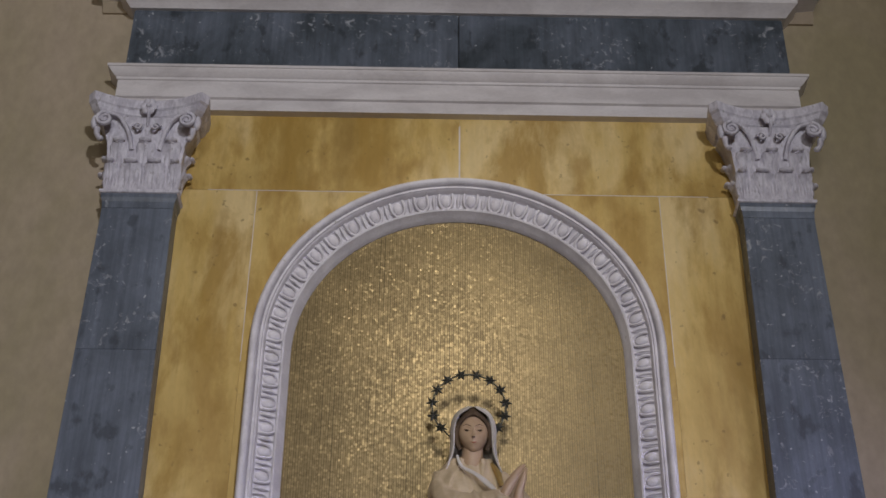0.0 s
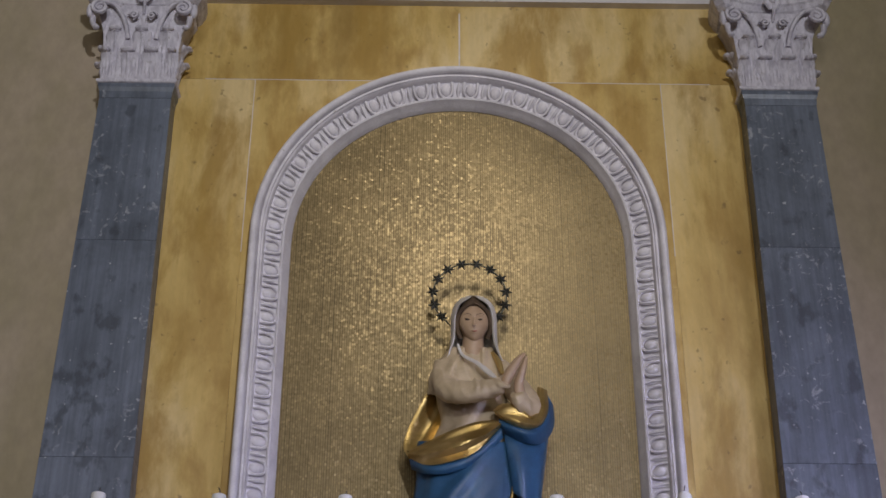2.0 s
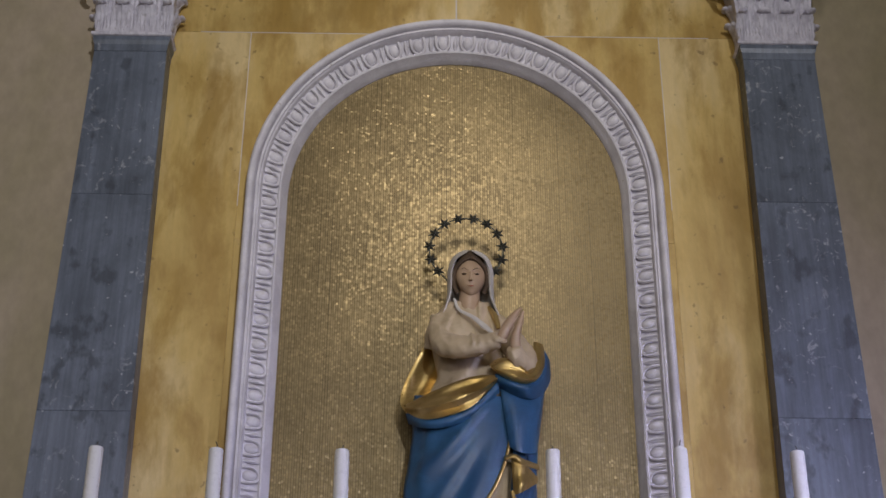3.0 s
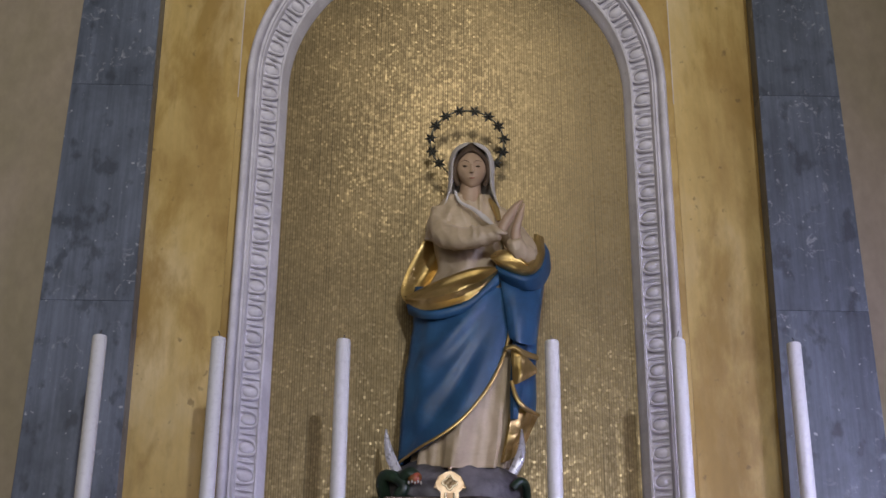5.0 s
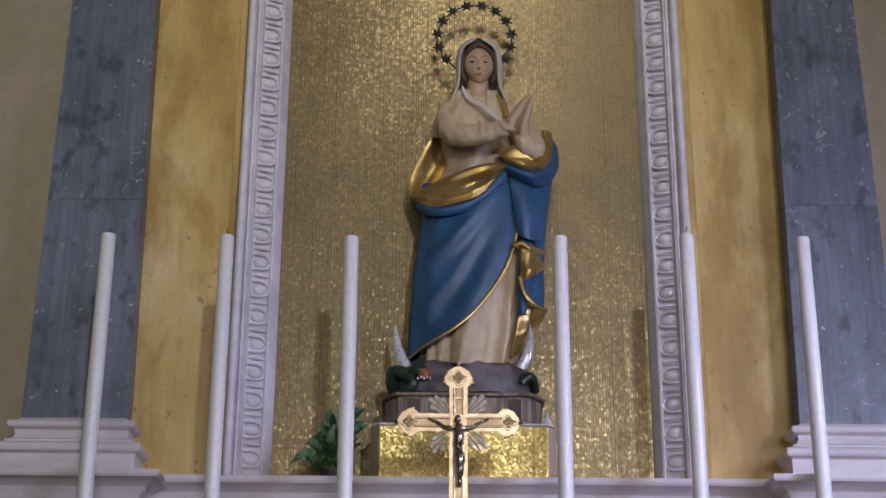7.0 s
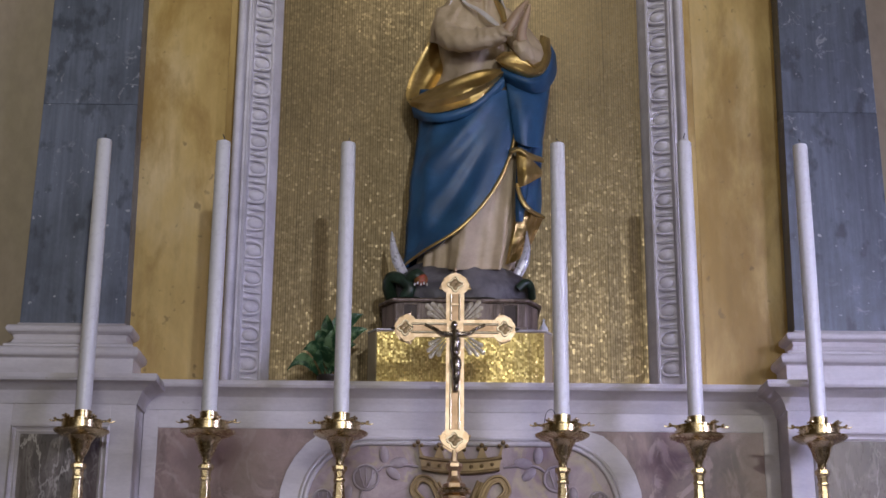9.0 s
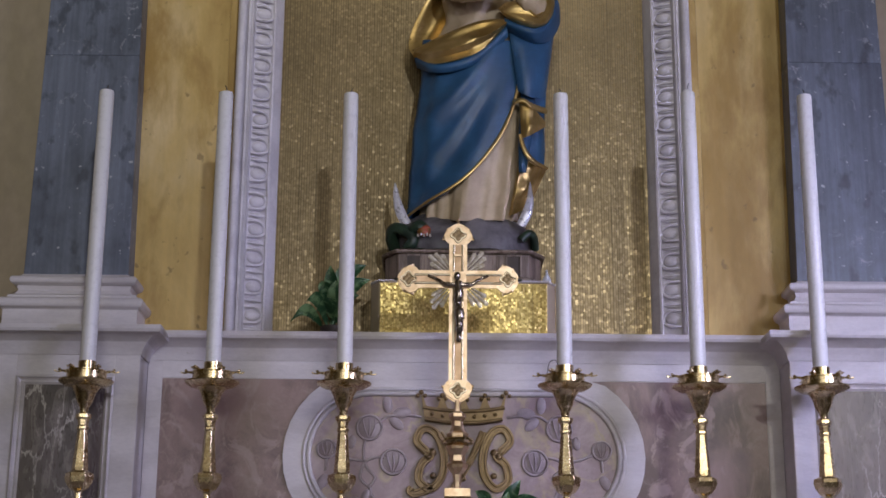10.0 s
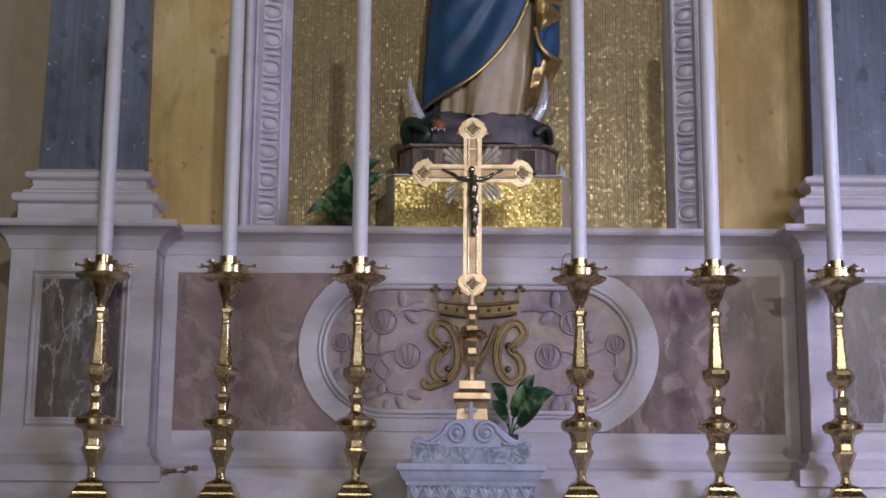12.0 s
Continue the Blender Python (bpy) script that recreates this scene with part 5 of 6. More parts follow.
ribbon([(0.270, 3.705), (0.330, 3.670), (0.405, 3.680), (0.425, 3.74)], [(0.300, 3.480), (0.335, 3.460), (0.380, 3.460), (0.392, 3.50)], [0.105, 0.105, 0.06, -0.02], [0.125, 0.130, 0.08, -0.02], 0.012, BLUE_I, 0.012, 1.0)
fball((0.360, STY - 0.02, 3.740), 0.055, 0.080, 0.075, BLUE_I)

# sleeves and joined palms
fbar([(0.062, STY - 0.01, 3.970), (0.058, STY - 0.030, 3.915), (0.075, STY - 0.095, 3.862), (0.130, STY - 0.150, 3.850), (0.200, STY - 0.175, 3.862), (0.262, STY - 0.185, 3.880)], [0.036, 0.042, 0.048, 0.044, 0.037, 0.030], CREAM, 16, 1.0, 5)
for q in range(4):
    fbar([(0.165 + 0.026 * q, STY - 0.165, 3.905), (0.172 + 0.026 * q, STY - 0.212, 3.872), (0.160 + 0.026 * q, STY - 0.170, 3.828)], [0.003, 0.006, 0.003], CREAM, 6)
fbar([(0.245, STY - 0.01, 3.950), (0.300, STY - 0.04, 3.880), (0.355, STY - 0.085, 3.800), (0.335, STY - 0.140, 3.800), (0.310, STY - 0.170, 3.850)], [0.042, 0.046, 0.046, 0.036, 0.026], CREAM, 14)
fbar([(0.258, STY - 0.190, 3.880), (0.264, STY - 0.192, 3.892)], [0.0335, 0.033], CREAM, 12)
fbar([(0.266, STY - 0.188, 3.880), (0.294, STY - 0.196, 3.934), (0.322, STY - 0.200, 3.980), (0.344, STY - 0.200, 4.007)], [0.018, 0.020, 0.013, 0.004], SKIN_I, 12, 0.7)
fbar([(0.327, STY - 0.165, 3.828), (0.320, STY - 0.172, 3.885), (0.336, STY - 0.182, 3.945), (0.350, STY - 0.186, 3.994)], [0.021, 0.018, 0.013, 0.004], SKIN_I, 12, 0.7)

# shoulder mantle, collar, neck, head and veil, all kept plain
rows = []
MANTLE = [(3.84, 0.122, 0.118, 0.100), (3.90, 0.130, 0.122, 0.100), (3.955, 0.138, 0.112, 0.088), (4.00, 0.150, 0.086, 0.070), (4.045, 0.160, 0.066, 0.062), (4.09, 0.165, 0.066, 0.066)]
for j in range(18):
    z = 3.84 + 0.185 * j / 17
    cx, w, d = lerp_rows(MANTLE, z)
    row = []
    for i in range(36):
        a = 2.0 + (2 * math.pi - 0.95) * i / 35
        f = 0.006 * math.sin(a * 8 + z * 25)
        row.append((cx + (w + f) * math.cos(a), STY - (d + f) * math.sin(a), z))
    rows.append(row)
skin_grid(rows, CREAM, thick=0.010)
fbar([(0.106, STY - 0.060, 4.040), (0.123, STY - 0.085, 3.996), (0.171, STY - 0.108, 3.968), (0.212, STY - 0.116, 3.932), (0.239, STY - 0.112, 3.908)], [0.004, 0.006, 0.007, 0.011, 0.006], VEIL_I, 10, 0.5)
HX, HY, HZ = 0.164, STY - 0.030, 4.132
fbar([(0.158, STY - 0.020, 3.985), (0.162, STY - 0.028, 4.09)], [0.040, 0.036], SKIN_I, 16)
fball((HX, HY + 0.010, HZ + 0.068), 0.052, 0.056, 0.034, HAIR_I, 20, 14)
made = fball((HX, HY, HZ), 0.0565, 0.062, 0.088, SKIN_I, 48, 36)
for v in made:
    low = max(0.0, (HZ - v.co.z) / 0.08)
    v.co.x = HX + (v.co.x - HX) * (1 - 0.20 * low ** 1.8)
    if v.co.y < HY:
        dx, dz = abs(v.co.x - HX), v.co.z - HZ
        v.co.y += 0.0085 * math.exp(-((dx - 0.022) / 0.013) ** 2 - ((dz - 0.010) / 0.011) ** 2)
        v.co.y -= 0.0050 * math.exp(-(dx / 0.016) ** 2 - ((dz + 0.040) / 0.012) ** 2) + 0.0060 * math.exp(-(dx / 0.018) ** 2 - ((dz + 0.072) / 0.014) ** 2)
fbar([(HX + 0.001, HY - 0.058, HZ + 0.018), (HX + 0.001, HY - 0.066, HZ - 0.006), (HX + 0.001, HY - 0.068, HZ - 0.016)], [0.0045, 0.0062, 0.0075], SKIN_I, 12)
fbar([(HX - 0.010, HY - 0.056, HZ - 0.038), (HX + 0.001, HY - 0.060, HZ - 0.040), (HX + 0.012, HY - 0.056, HZ - 0.038)], [0.0015, 0.0030, 0.0015], RED_I, 6)
for s in (-1, 1):
    fball((HX + s * 0.0225, HY - 0.0520, HZ + 0.007), 0.0090, 0.0030, 0.0038, HAIR_I, 10, 6)
    fbar([(HX + s * 0.034, HY - 0.0445, HZ + 0.011), (HX + s * 0.022, HY - 0.0540, HZ + 0.013), (HX + s * 0.011, HY - 0.056, HZ + 0.008)], [0.0016, 0.0030, 0.0016], SKIN_I, 6)
    fbar([(HX + s * 0.036, HY - 0.043, HZ + 0.026), (HX + s * 0.022, HY - 0.052, HZ + 0.031), (HX + s * 0.008, HY - 0.058, HZ + 0.024)], [0.0008, 0.0016, 0.0010], HAIR_I, 6)
    fbar([(HX + s * 0.003, HY - 0.046, HZ + 0.076), (HX + s * 0.032, HY - 0.042, HZ + 0.058), (HX + s * 0.057, HY - 0.026, HZ + 0.018), (HX + s * 0.060, HY - 0.016, HZ - 0.035), (HX + s * 0.047, HY - 0.012, HZ - 0.070)], [0.008, 0.009, 0.010, 0.010, 0.009], HAIR_I, 10)
# veil: height, half width, half depth, half opening
VEILS = [(3.975, 0.104, 0.080, 0.101), (4.01, 0.093, 0.076, 0.087), (4.05, 0.084, 0.073, 0.074), (4.10, 0.083, 0.074, 0.071), (4.14, 0.083, 0.076, 0.070), (4.175, 0.077, 0.074, 0.063), (4.205, 0.064, 0.068, 0.046), (4.224, 0.046, 0.056, 0.018), (4.238, 0.018, 0.030, 0.002)]
rows = []
for j in range(24):
    z = 3.975 + 0.261 * j / 23
    w, d, o = lerp_rows(VEILS, z)
    gap = math.asin(min(0.99, o / w))
    row = []
    for i in range(34):
        a = -math.pi / 2 + gap + (2 * math.pi - 2 * gap) * i / 33
        f = 0.004 * math.sin(a * 6 + z * 20) * max(0.0, min(1.0, (4.10 - z) / 0.1))
        row.append((HX + (w + f) * math.cos(a), HY + 0.004 + (d + f) * math.sin(a), z))
    rows.append(row)
skin_grid(rows, VEIL_I, thick=0.007)

fbar([(0.228, STY - 0.03, 4.010), (0.250, STY - 0.060, 3.970), (0.262, STY - 0.085, 3.925)], [0.006, 0.012, 0.008], GOLD_I, 10, 0.6)
# rock, serpent and crescent at the feet
made = fball((0.108, STY, 2.935), 0.232, 0.145, 0.122, ROCK_I, 40, 20)
for v in made:
    q = noise.noise(v.co * 9) * 0.030 + noise.noise(v.co * 23) * 0.010
    v.co += Vector((v.co.x - 0.108, v.co.y - STY, 0)).normalized() * q if (v.co.x - 0.108) or (v.co.y - STY) else Vector()
    v.co.z += q * 0.6
    v.co.z = max(2.884, v.co.z)
fbar([(-0.110, STY - 0.04, 2.91), (-0.125, STY - 0.07, 2.955), (-0.118, STY - 0.10, 2.990), (-0.085, STY - 0.12, 2.985), (-0.055, STY - 0.13, 2.955), (-0.075, STY - 0.12, 2.915), (-0.02, STY - 0.125, 2.905)], [0.022, 0.022, 0.020, 0.020, 0.020, 0.022, 0.018], SNAKE_I, 12)
fbar([(-0.060, STY - 0.125, 2.985), (-0.035, STY - 0.140, 3.000), (-0.010, STY - 0.145, 2.985)], [0.020, 0.024, 0.014], SNAKE_I, 10)
fball((-0.020, STY - 0.150, 2.985), 0.024, 0.016, 0.022, RED_I, 10, 8)
for q in range(5):
    fball((-0.040 + 0.010 * q, STY - 0.163, 2.968 + 0.004 * (q % 2)), 0.004, 0.004, 0.006, VEIL_I, 6, 5)
fbar([(0.300, STY - 0.08, 2.955), (0.325, STY - 0.075, 2.978), (0.342, STY - 0.06, 2.962), (0.345, STY - 0.03, 2.925)], [0.014, 0.014, 0.013, 0.014], SNAKE_I, 10)
fbar([(-0.118, STY - 0.04, 3.149), (-0.113, STY - 0.05, 3.10), (-0.100, STY - 0.06, 3.050), (-0.078, STY - 0.07, 3.005)], [0.002, 0.011, 0.017, 0.016], PEWTER_I, 10, 0.4)
fbar([(0.331, STY - 0.09, 3.156), (0.331, STY - 0.10, 3.10), (0.321, STY - 0.105, 3.05), (0.300, STY - 0.10, 3.005)], [0.002, 0.011, 0.017, 0.016], PEWTER_I, 10, 0.4)
# melt robe, sleeves and mantle into one carved body
body = bmesh.new()
kept = {}
cream = [f for f in fig.faces if f.material_index == CREAM]
for f in cream:
    for v in f.verts:
        if v not in kept:
            kept[v] = body.verts.new(v.co)
    body.faces.new([kept[v] for v in f.verts])
bmesh.ops.recalc_face_normals(body, faces=body.faces)
bmesh.ops.delete(fig, geom=list(kept), context="VERTS")
raw = bpy.data.meshes.new("carved_body")
body.to_mesh(raw)
body.free()
shape = new("carved_body", raw)
melt = shape.modifiers.new("melt", "REMESH")
melt.mode, melt.voxel_size = "VOXEL", 0.005
soften = shape.modifiers.new("soften", "SMOOTH")
soften.factor, soften.iterations = 0.5, 2
carved = shape.evaluated_get(bpy.context.evaluated_depsgraph_get()).to_mesh()
for v, n in zip(carved.vertices, [u.normal.copy() for u in carved.vertices]):
    p = v.co
    crease = noise.noise(Vector((p.x * 26 + p.z * 9, p.y * 16, p.z * 10 - p.x * 7)))
    v.co = p + n * (0.009 * (0.40 - abs(crease)) if p.z > 3.6 else 0.0035 * crease)
fig.from_mesh(carved)
bpy.data.objects.remove(shape)
for v in fig.verts:  # the carving leans back a little towards its wall
    k = v.co.y / STY
    v.co.x *= k
    v.co.z = max(2.884, 1.6 + (v.co.z - 1.6) * k)
statue = link_mesh("statue", fig, MATS, smooth=50)
tagged(statue, "painted figure statue in blue cloak with gilt lining, on dark rock", "statue")

# ---- crown of stars ----
crown = thing("star_crown", "dark metal ring of twelve stars behind the statue", "halo")
RX, RZ, RR, RY = 0.150, 4.252, 0.134, 4.765
pts = [(RX + RR * math.cos(radians(a)), RY, RZ + RR * math.sin(radians(a))) for a in range(-52, 233, 5)]
hoop = part("ring", tube(bmesh.new(), pts, 0.0032, 6), IRON, crown, smooth=60)
for s in (-1, 1):
    end = pts[0] if s > 0 else pts[-1]
    part("bracket", tube(bmesh.new(), curve_points([end, (RX + s * 0.06, RY + 0.01, RZ - 0.125), (HX + s * 0.03, HY + 0.05, HZ - 0.03)], 4), 0.003, 6), IRON, crown, smooth=60)
star = None
for k in range(12):
    a = radians(221 - 261 * k / 11)
    m = Matrix.Translation((RX + RR * math.cos(a), RY - 0.004, RZ + RR * math.sin(a))) @ Matrix.Rotation(-a + 0.3 * math.sin(k * 2.3), 4, "Y")
    if star is None:
        pts = [((0.0270 if i % 2 == 0 else 0.0120) * math.cos(math.pi * i / 6), (0.0270 if i % 2 == 0 else 0.0120) * math.sin(math.pi * i / 6)) for i in range(12)]
        bm = bmesh.new()
        rim = [bm.verts.new((x, 0.002, z)) for x, z in pts]
        tip, back = bm.verts.new((0, -0.005, 0)), bm.verts.new((0, 0.004, 0))
        for i in range(12):
            bm.faces.new((rim[i], rim[(i + 1) % 12], tip))
            bm.faces.new((rim[i], back, rim[(i + 1) % 12]))
        star = part("star", bm, IRON, hoop)
        star.matrix_basis = m
    else:
        again("star", star, hoop, m)

# ---- relief on the dado ----
RF = DADO - 0.001
VINE = surface("grey_relief_marble", (0.47, 0.40, 0.41), (0.37, 0.30, 0.31), 12, 0.4, relief=0.15)


def petal(bm, x, z, ang, length, width):
    m = Matrix.Translation((x, RF, z)) @ Matrix.Rotation(-ang, 4, "Y") @ Matrix.Translation((length / 2, 0, 0)) @ Matrix.Diagonal((length / 2, 0.0055, width / 2, 1))
    vs = bmesh.ops.create_uvsphere(bm, u_segments=10, v_segments=8, radius=1.0)["verts"]
    bmesh.ops.transform(bm, verts=vs, matrix=m)


def vine(side):
    f = lambda x: CX + side * (CX - x)
    ROSES, LEAVES = [(-0.180, 2.301, 0.038), (-0.105, 2.197, 0.038), (-0.309, 2.235, 0.028)], [(-0.123, 2.345, 95, 0.050), (-0.110, 2.342, 10, 0.055), (-0.118, 2.332, -40, 0.050), (-0.178, 2.115, 250, 0.045), (-0.165, 2.065, 265, 0.050), (-0.140, 2.075, 300, 0.050), (-0.195, 2.080, 190, 0.055), (-0.110, 2.085, 340, 0.050), (-0.236, 2.235, 80, 0.040), (-0.305, 2.16, 240, 0.05)]
    for x, z, r in ROSES:
        bm = bmesh.new()
        ball(bm, (f(x), RF + 0.001, z), r, 0.006, r, 18, 8)
        tube(bm, [(f(x) + r * math.cos(0.25 * k), RF - 0.003, z + r * math.sin(0.25 * k)) for k in range(27)], 0.0036, 6, close=False)
        for k in range(3):
            tube(bm, curve_points([(f(x) - 0.55 * r + 0.5 * r * k, RF - 0.004, z + 0.75 * r), (f(x) - 0.4 * r + 0.42 * r * k, RF - 0.008, z), (f(x) - 0.1 * r + 0.1 * r * k, RF - 0.004, z - 0.8 * r)], 4), 0.0026, 5)
        part("carved_rose", bm, VINE, dado, smooth=60)
    for x, z, a, l in LEAVES:
        bm = bmesh.new()
        ang = radians(a) if side < 0 else math.pi - radians(a)
        petal(bm, f(x), z, ang, l * 1.1, l * 0.62)
        part("carved_leaf", bm, VINE, dado, smooth=60)
    for line in ([(-0.02, 2.335), (-0.07, 2.340), (-0.118, 2.338), (-0.145, 2.322), (-0.18, 2.30)], [(-0.192, 2.268), (-0.196, 2.22), (-0.185, 2.18), (-0.160, 2.150), (-0.178, 2.125), (-0.205, 2.150), (-0.190, 2.195), (-0.150, 2.212), (-0.105, 2.20)], [(-0.178, 2.125), (-0.160, 2.085), (-0.120, 2.080)], [(-0.19, 2.20), (-0.24, 2.205), (-0.30, 2.225), (-0.31, 2.17)], [(-0.16, 2.085), (-0.20, 2.08)]):
        bm = bmesh.new()
        tube(bm, [(f(p[0]), RF, p[1]) for p in curve_points([(x, z, 0) for x, z in line], 5)], 0.0042, 6)
        part("carved_stem", bm, VINE, dado, smooth=60)


vine(-1)
vine(1)
mono = thing("monogram", "gilded bronze monogram scrolls under a crown, on the dado", "monogram")
MX = 0.108
STROKES = [[(-0.112, 2.228), (-0.142, 2.262), (-0.122, 2.298), (-0.085, 2.284), (-0.060, 2.222), (-0.064, 2.158), (-0.097, 2.118), (-0.134, 2.140), (-0.128, 2.188), (-0.100, 2.215), (-0.118, 2.222)],
           [(-0.155, 2.120), (-0.160, 2.108), (-0.145, 2.102), (-0.125, 2.108), (-0.092, 2.118)]]
def double_band(line, half):
    """A flat gilt band along the line with a raised bead on either edge."""
    mid = [Vector((MX + p[0], 0, p[1])) for p in curve_points([(x, z, 0) for x, z in line], 6)]
    sides = []
    for k, p in enumerate(mid):
        d = (mid[min(k + 1, len(mid) - 1)] - mid[max(k - 1, 0)]).normalized()
        sides.append(Vector((-d.z, 0, d.x)))
    bm = bmesh.new()
    rows = [[bm.verts.new((p.x + q * n.x, y, p.z + q * n.z)) for q, y in ((-half, DADO - 0.008), (half, DADO - 0.008), (half, DADO + 0.001), (-half, DADO + 0.001))] for p, n in zip(mid, sides)]
    for r0, r1 in zip(rows, rows[1:]):
        for k in range(4):
            bm.faces.new((r0[k], r0[(k + 1) % 4], r1[(k + 1) % 4], r1[k]))
    bm.faces.new(rows[0])
    bm.faces.new(rows[-1][::-1])
    band = part("letter_band", bm, OLDGOLD, mono)
    for q in (-half, half):
        part("letter_bead", tube(bmesh.new(), [(p.x + q * n.x, DADO - 0.010, p.z + q * n.z) for p, n in zip(mid, sides)], 0.0046, 6), OLDGOLD, band, smooth=60)


for line in STROKES:
    double_band(line, 0.0085)
double_band([(-x, z) for x, z in STROKES[0]], 0.0085)
for line in ([(-0.072, 2.285), (-0.03, 2.215), (0.0, 2.140)], [(-0.030, 2.118), (0.02, 2.20), (0.060, 2.290)]):
    double_band(line, 0.0065)
def crown_outline(low, high, n=80):
    """A flared crown front: curved foot, scalloped top with five points; low and high trim it to a band."""
    us = [-1 + 2 * k / n for k in range(n + 1)]
    foot = [(MX + 0.118 * u * (1 + 0.10 * low), 2.312 + 0.058 * low + 0.012 * u * u) for u in us]
    crest = [(MX + 0.118 * u * (1 + 0.10 * high), 2.312 + 0.040 * high + 0.012 * u * u + (0.040 * abs(math.cos(2 * math.pi * u)) ** 5 if high > 0.9 else 0.0)) for u in us]
    return foot + crest[::-1]


bm = bmesh.new()
outline = crown_outline(0.0, 1.0)
half_way = len(outline) // 2
columns = [[bm.verts.new((x, y, z)) for y in (DADO - 0.014, DADO + 0.001) for x, z in (low_pt, top_pt)] for low_pt, top_pt in zip(outline[:half_way], outline[half_way:][::-1])]
for c0, c1 in zip(columns, columns[1:]):
    for q in ((0, 1), (1, 3), (3, 2), (2, 0)):
        bm.faces.new((c0[q[0]], c0[q[1]], c1[q[1]], c1[q[0]]))
for c in (columns[0], columns[-1]):
    bm.faces.new((c[0], c[1], c[3], c[2]))
part("crown_front", bm, OLDGOLD, mono)
for low in (0.0, 0.62):
    rim = [(x, DADO - 0.017, z + 0.004) for x, z in crown_outline(low, 0.5, 20)[:21]]
    part("crown_rim", tube(bmesh.new(), rim, 0.0055, 8), OLDGOLD, mono, smooth=60)
for k in range(7):
    part("crown_jewel", lathe(bmesh.new(), [(0.002, 0.0), (0.006, 0.003), (0.006, 0.006), (0.002, 0.009)], 8), OLDGOLD, mono, smooth=60).matrix_basis = Matrix.Translation((MX + 0.032 * (k - 3), DADO - 0.012, 2.334 + 0.012 * ((k - 3) / 3.6) ** 2)) @ Matrix.Rotation(math.pi / 2, 4, "X")
for k in range(5):
    u = (k - 2) / 2
    x, z = MX + 0.118 * 1.10 * u, 2.388 + 0.012 * u * u
    bm = bmesh.new()
    for dx, dz, r in ((0, 0.010, 0.0075), (-0.011, 0.0, 0.0065), (0.011, 0.0, 0.0065)):
        ball(bm, (x + dx, DADO - 0.013, z + dz), r, 0.008, r, 10, 7)
    part("crown_point", bm, OLDGOLD, mono, smooth=60)
for s in (-1, 1):
    for dx, z, r in ((0.094, 2.226, 0.0125), (0.108, 2.212, 0.009), (0.092, 2.156, 0.010)):
        part("curl_end", lathe(bmesh.new(), [(r * 0.9, 0.0), (r, 0.004), (r * 0.7, 0.010), (r * 0.2, 0.013)], 12), OLDGOLD, mono, smooth=60).matrix_basis = Matrix.Translation((MX + s * dx, DADO - 0.004, z)) @ Matrix.Rotation(math.pi / 2, 4, "X")

# ---- plants ----


def blade(root, tip, width, droop):
    """One pointed leaf with a folded midrib, arched from root to tip."""
    bm = bmesh.new()
    a, b = Vector(root), Vector(tip)
    d = b - a
    side = d.cross(Vector((0.25, 1, 0.2))).normalized()
    n = 10
    lower, upper = [], []
    for k in range(n + 1):
        t = k / n
        c = a + d * t + Vector((0, -0.02, droop)) * math.sin(math.pi * t)
        w = width * 0.5 * math.sin(math.pi * min(1.0, 0.06 + t * 0.94) ** 0.8) + 0.0008
        lift = Vector((0, -0.35 * w, 0.25 * w))
        wave = 0.0015 * math.sin(t * 14)
        pts = [c - side * w + lift, c - side * w * 0.5 + lift * 0.5 + Vector((0, wave, 0)), c, c + side * w * 0.5 + lift * 0.5, c + side * w + lift]
        upper.append([bm.verts.new(p) for p in pts])
        lower.append([bm.verts.new(p + Vector((0, 0.0012, 0))) for p in pts])
    for g, flip in ((upper, 0), (lower, 1)):
        for r0, r1 in zip(g, g[1:]):
            for i in range(4):
                q = (r0[i], r0[i + 1], r1[i + 1], r1[i])
                bm.faces.new(q[::-1] if flip else q)
    for r0, r1, s0, s1 in zip(upper, upper[1:], lower, lower[1:]):
        for i in (0, 4):
            bm.faces.new((r0[i], r1[i], s1[i], s0[i]))
    return bm


def plant(name, label, root, pot_h, pot_r, leaves):
    p = thing(name, label, "plant")
    x, y, z = root
    part("pot", lathe(bmesh.new(), [(pot_r * 0.7, z), (pot_r * 0.95, z + pot_h * 0.8), (pot_r, z + pot_h * 0.85), (pot_r, z + pot_h), (pot_r * 0.85, z + pot_h), (pot_r * 0.8, z + pot_h * 0.9)], 18, x, y), POT, p, "small dark pot", smooth=40)
    for (tx, ty, tz), w, droop, h in leaves:
        base = (x + (tx - x) * 0.25, y + (ty - y) * 0.3, z + pot_h + (tz - z - pot_h) * h)
        part("stem", tube(bmesh.new(), curve_points([(x, y, z + pot_h * 0.88), (x + (tx - x) * 0.1, y, (z + pot_h + base[2]) / 2), base], 4), 0.0022, 6), LEAF, p, smooth=60)
        part("leaf", blade(base, (tx, ty, tz), w, droop), LEAF, p, "green variegated leaf", smooth=60)
    return p


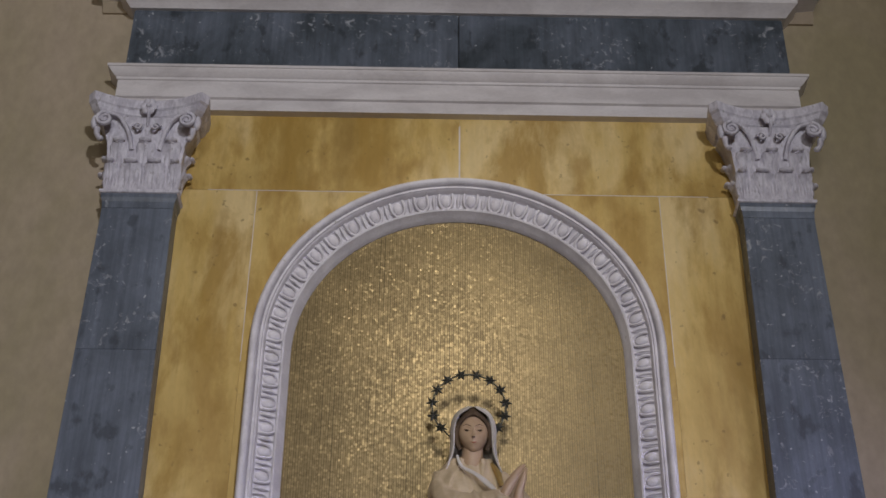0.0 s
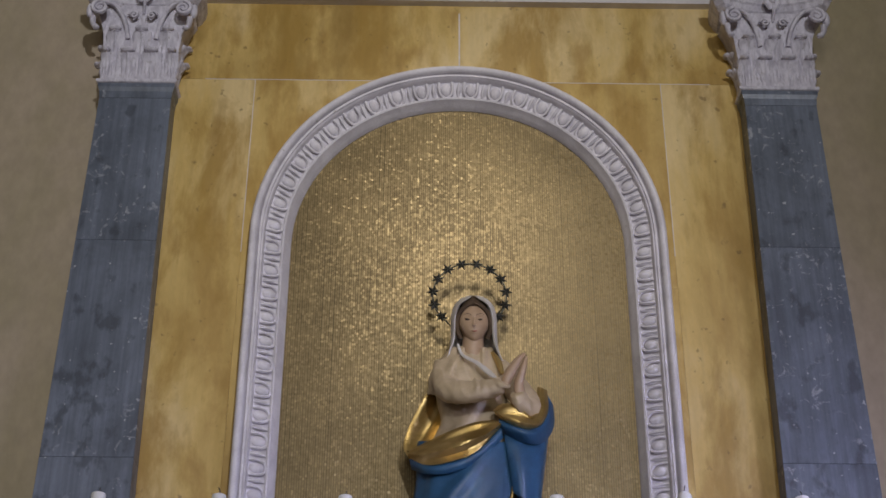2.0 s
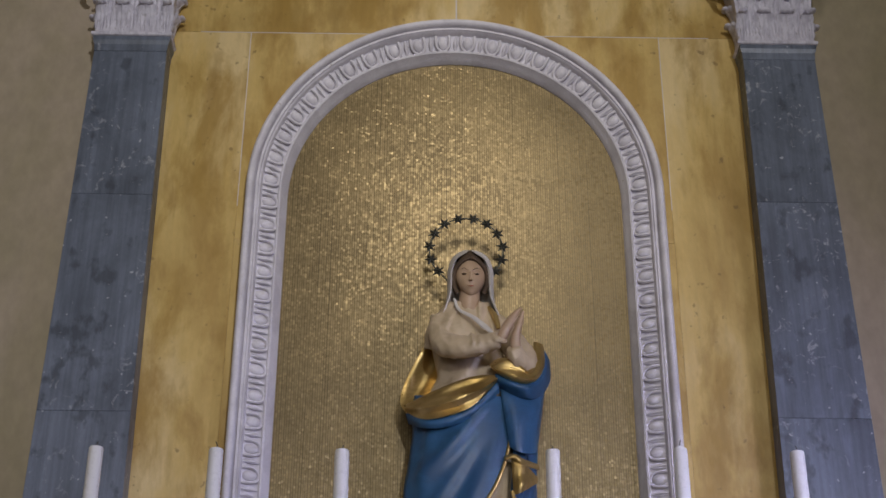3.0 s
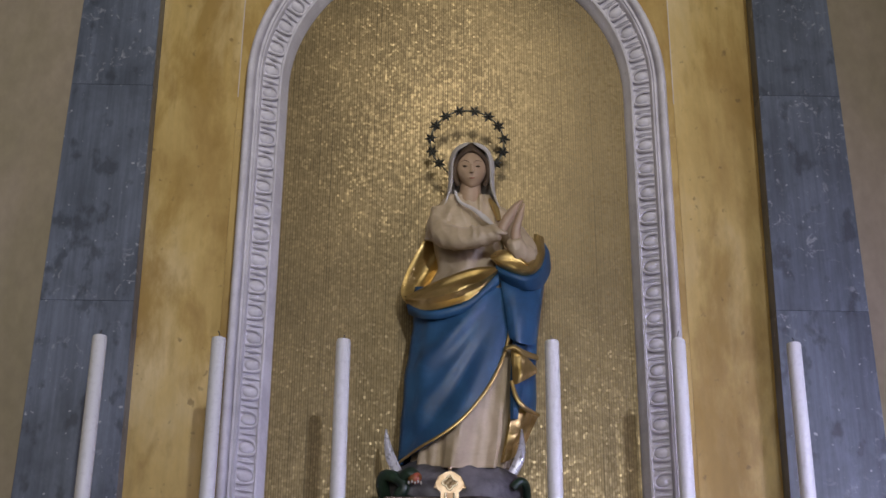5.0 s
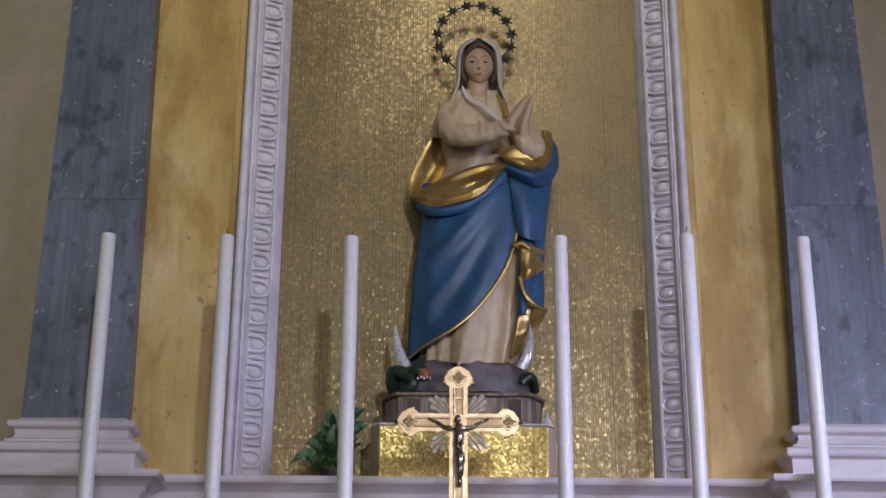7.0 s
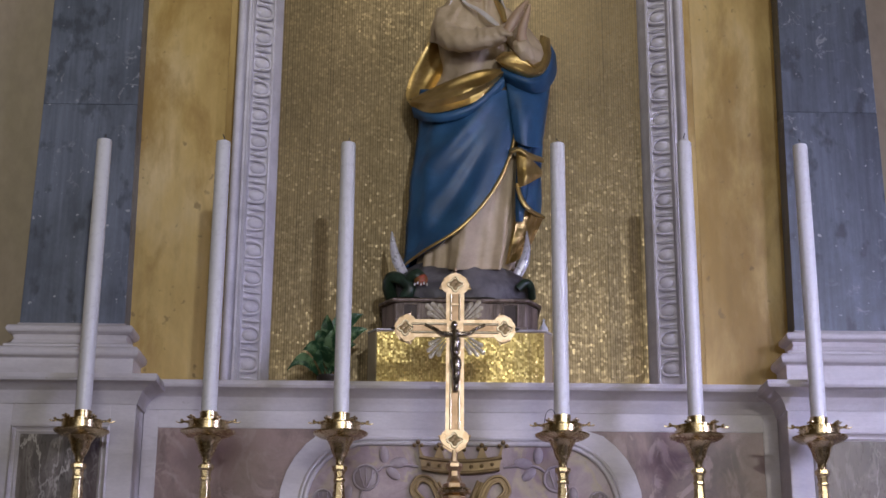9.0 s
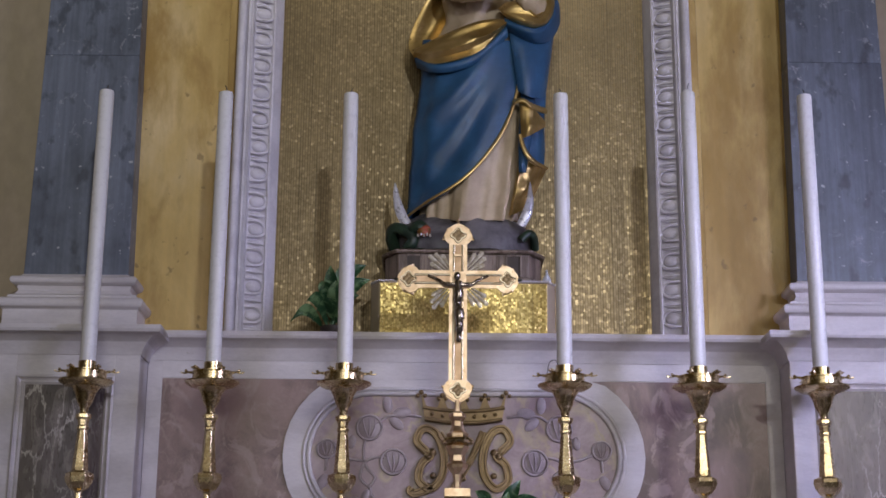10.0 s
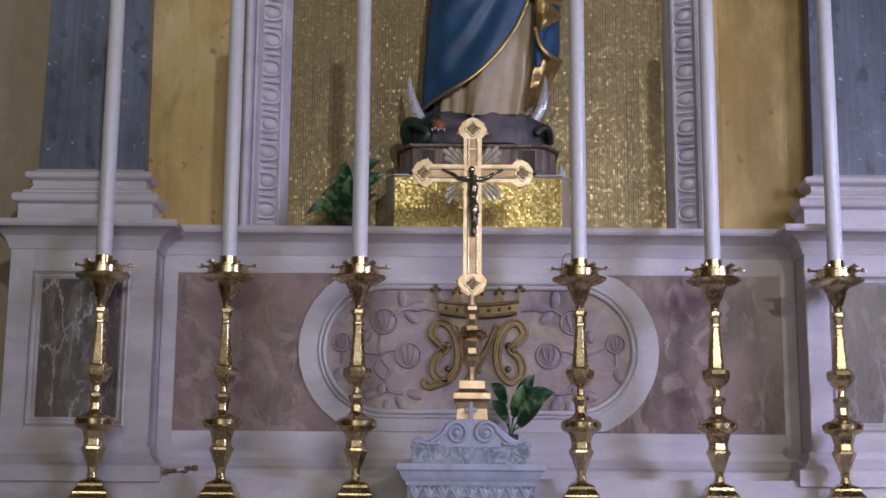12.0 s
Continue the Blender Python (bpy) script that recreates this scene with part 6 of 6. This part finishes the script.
plant("potted_plant", "small green leafy plant in the niche beside the plinth", (-0.315, 4.74, 2.595), 0.062, 0.038,
      [((-0.445, 4.68, 2.660), 0.040, 0.035, 0.6), ((-0.372, 4.66, 2.655), 0.036, 0.050, 0.7), ((-0.400, 4.66, 2.715), 0.042, 0.030, 0.6), ((-0.352, 4.70, 2.800), 0.046, 0.01, 0.45), ((-0.322, 4.69, 2.850), 0.044, 0.0, 0.45), ((-0.282, 4.70, 2.862), 0.040, 0.0, 0.4), ((-0.205, 4.68, 2.850), 0.040, 0.012, 0.6), ((-0.190, 4.68, 2.800), 0.040, 0.016, 0.5), ((-0.225, 4.67, 2.745), 0.044, 0.02, 0.4), ((-0.262, 4.67, 2.700), 0.044, 0.02, 0.3), ((-0.315, 4.66, 2.735), 0.050, 0.01, 0.3), ((-0.300, 4.65, 2.790), 0.046, 0.0, 0.3)])
plant("artificial_plant", "green artificial leaves beside the crucifix foot", (0.196, 4.30, 1.842), 0.095, 0.022,
      [((0.263, 4.26, 2.110), 0.040, 0.0, 0.5), ((0.322, 4.25, 2.052), 0.052, 0.020, 0.45), ((0.285, 4.24, 2.020), 0.050, 0.015, 0.25), ((0.136, 4.27, 2.080), 0.034, 0.01, 0.6), ((0.140, 4.25, 2.030), 0.034, 0.008, 0.4), ((0.228, 4.24, 2.075), 0.038, 0.0, 0.35)])

# ---- small things ----
votive = thing("glass_ornament", "small clear glass ornament on the plinth edge", "ornament")
part("bowl", lathe(bmesh.new(), [(0.006, 2.783), (0.013, 2.790), (0.015, 2.800), (0.010, 2.810), (0.006, 2.816), (0.003, 2.826)], 12, 0.377, 4.66), GLASS, votive, smooth=50)
part("stopper", lathe(bmesh.new(), [(0.002, 2.825), (0.005, 2.829), (0.002, 2.834)], 8, 0.377, 4.66), GLASS, votive, smooth=50)
tinsel = thing("gilt_twig", "thin gilt foil twig lying on the marble step", "ornament")
TW = curve_points([(-0.90, 4.40, 1.822), (-0.85, 4.405, 1.830), (-0.80, 4.40, 1.826), (-0.745, 4.405, 1.834), (-0.715, 4.40, 1.840)], 5)
part("twig", tube(bmesh.new(), TW, 0.0022, 6), OLDGOLD, tinsel, smooth=60)
for k, p in enumerate(TW[2::2]):
    bm = bmesh.new()
    ball(bm, (p.x + 0.004 * (-1) ** k, p.y - 0.004, p.z + 0.006 * (1 if k % 3 else -0.4)), 0.011, 0.004, 0.006, 8, 5)
    part("foil_leaf", bm, OLDGOLD, tinsel, smooth=60)
cable = thing("thin_wire", "thin dark wire curling beside a candlestick socket", "wire")
part("strand", tube(bmesh.new(), curve_points([(0.345, 4.29, 2.425), (0.352, 4.285, 2.455), (0.368, 4.28, 2.462), (0.376, 4.28, 2.448)], 5), 0.0012, 5), WICK, cable, smooth=60)
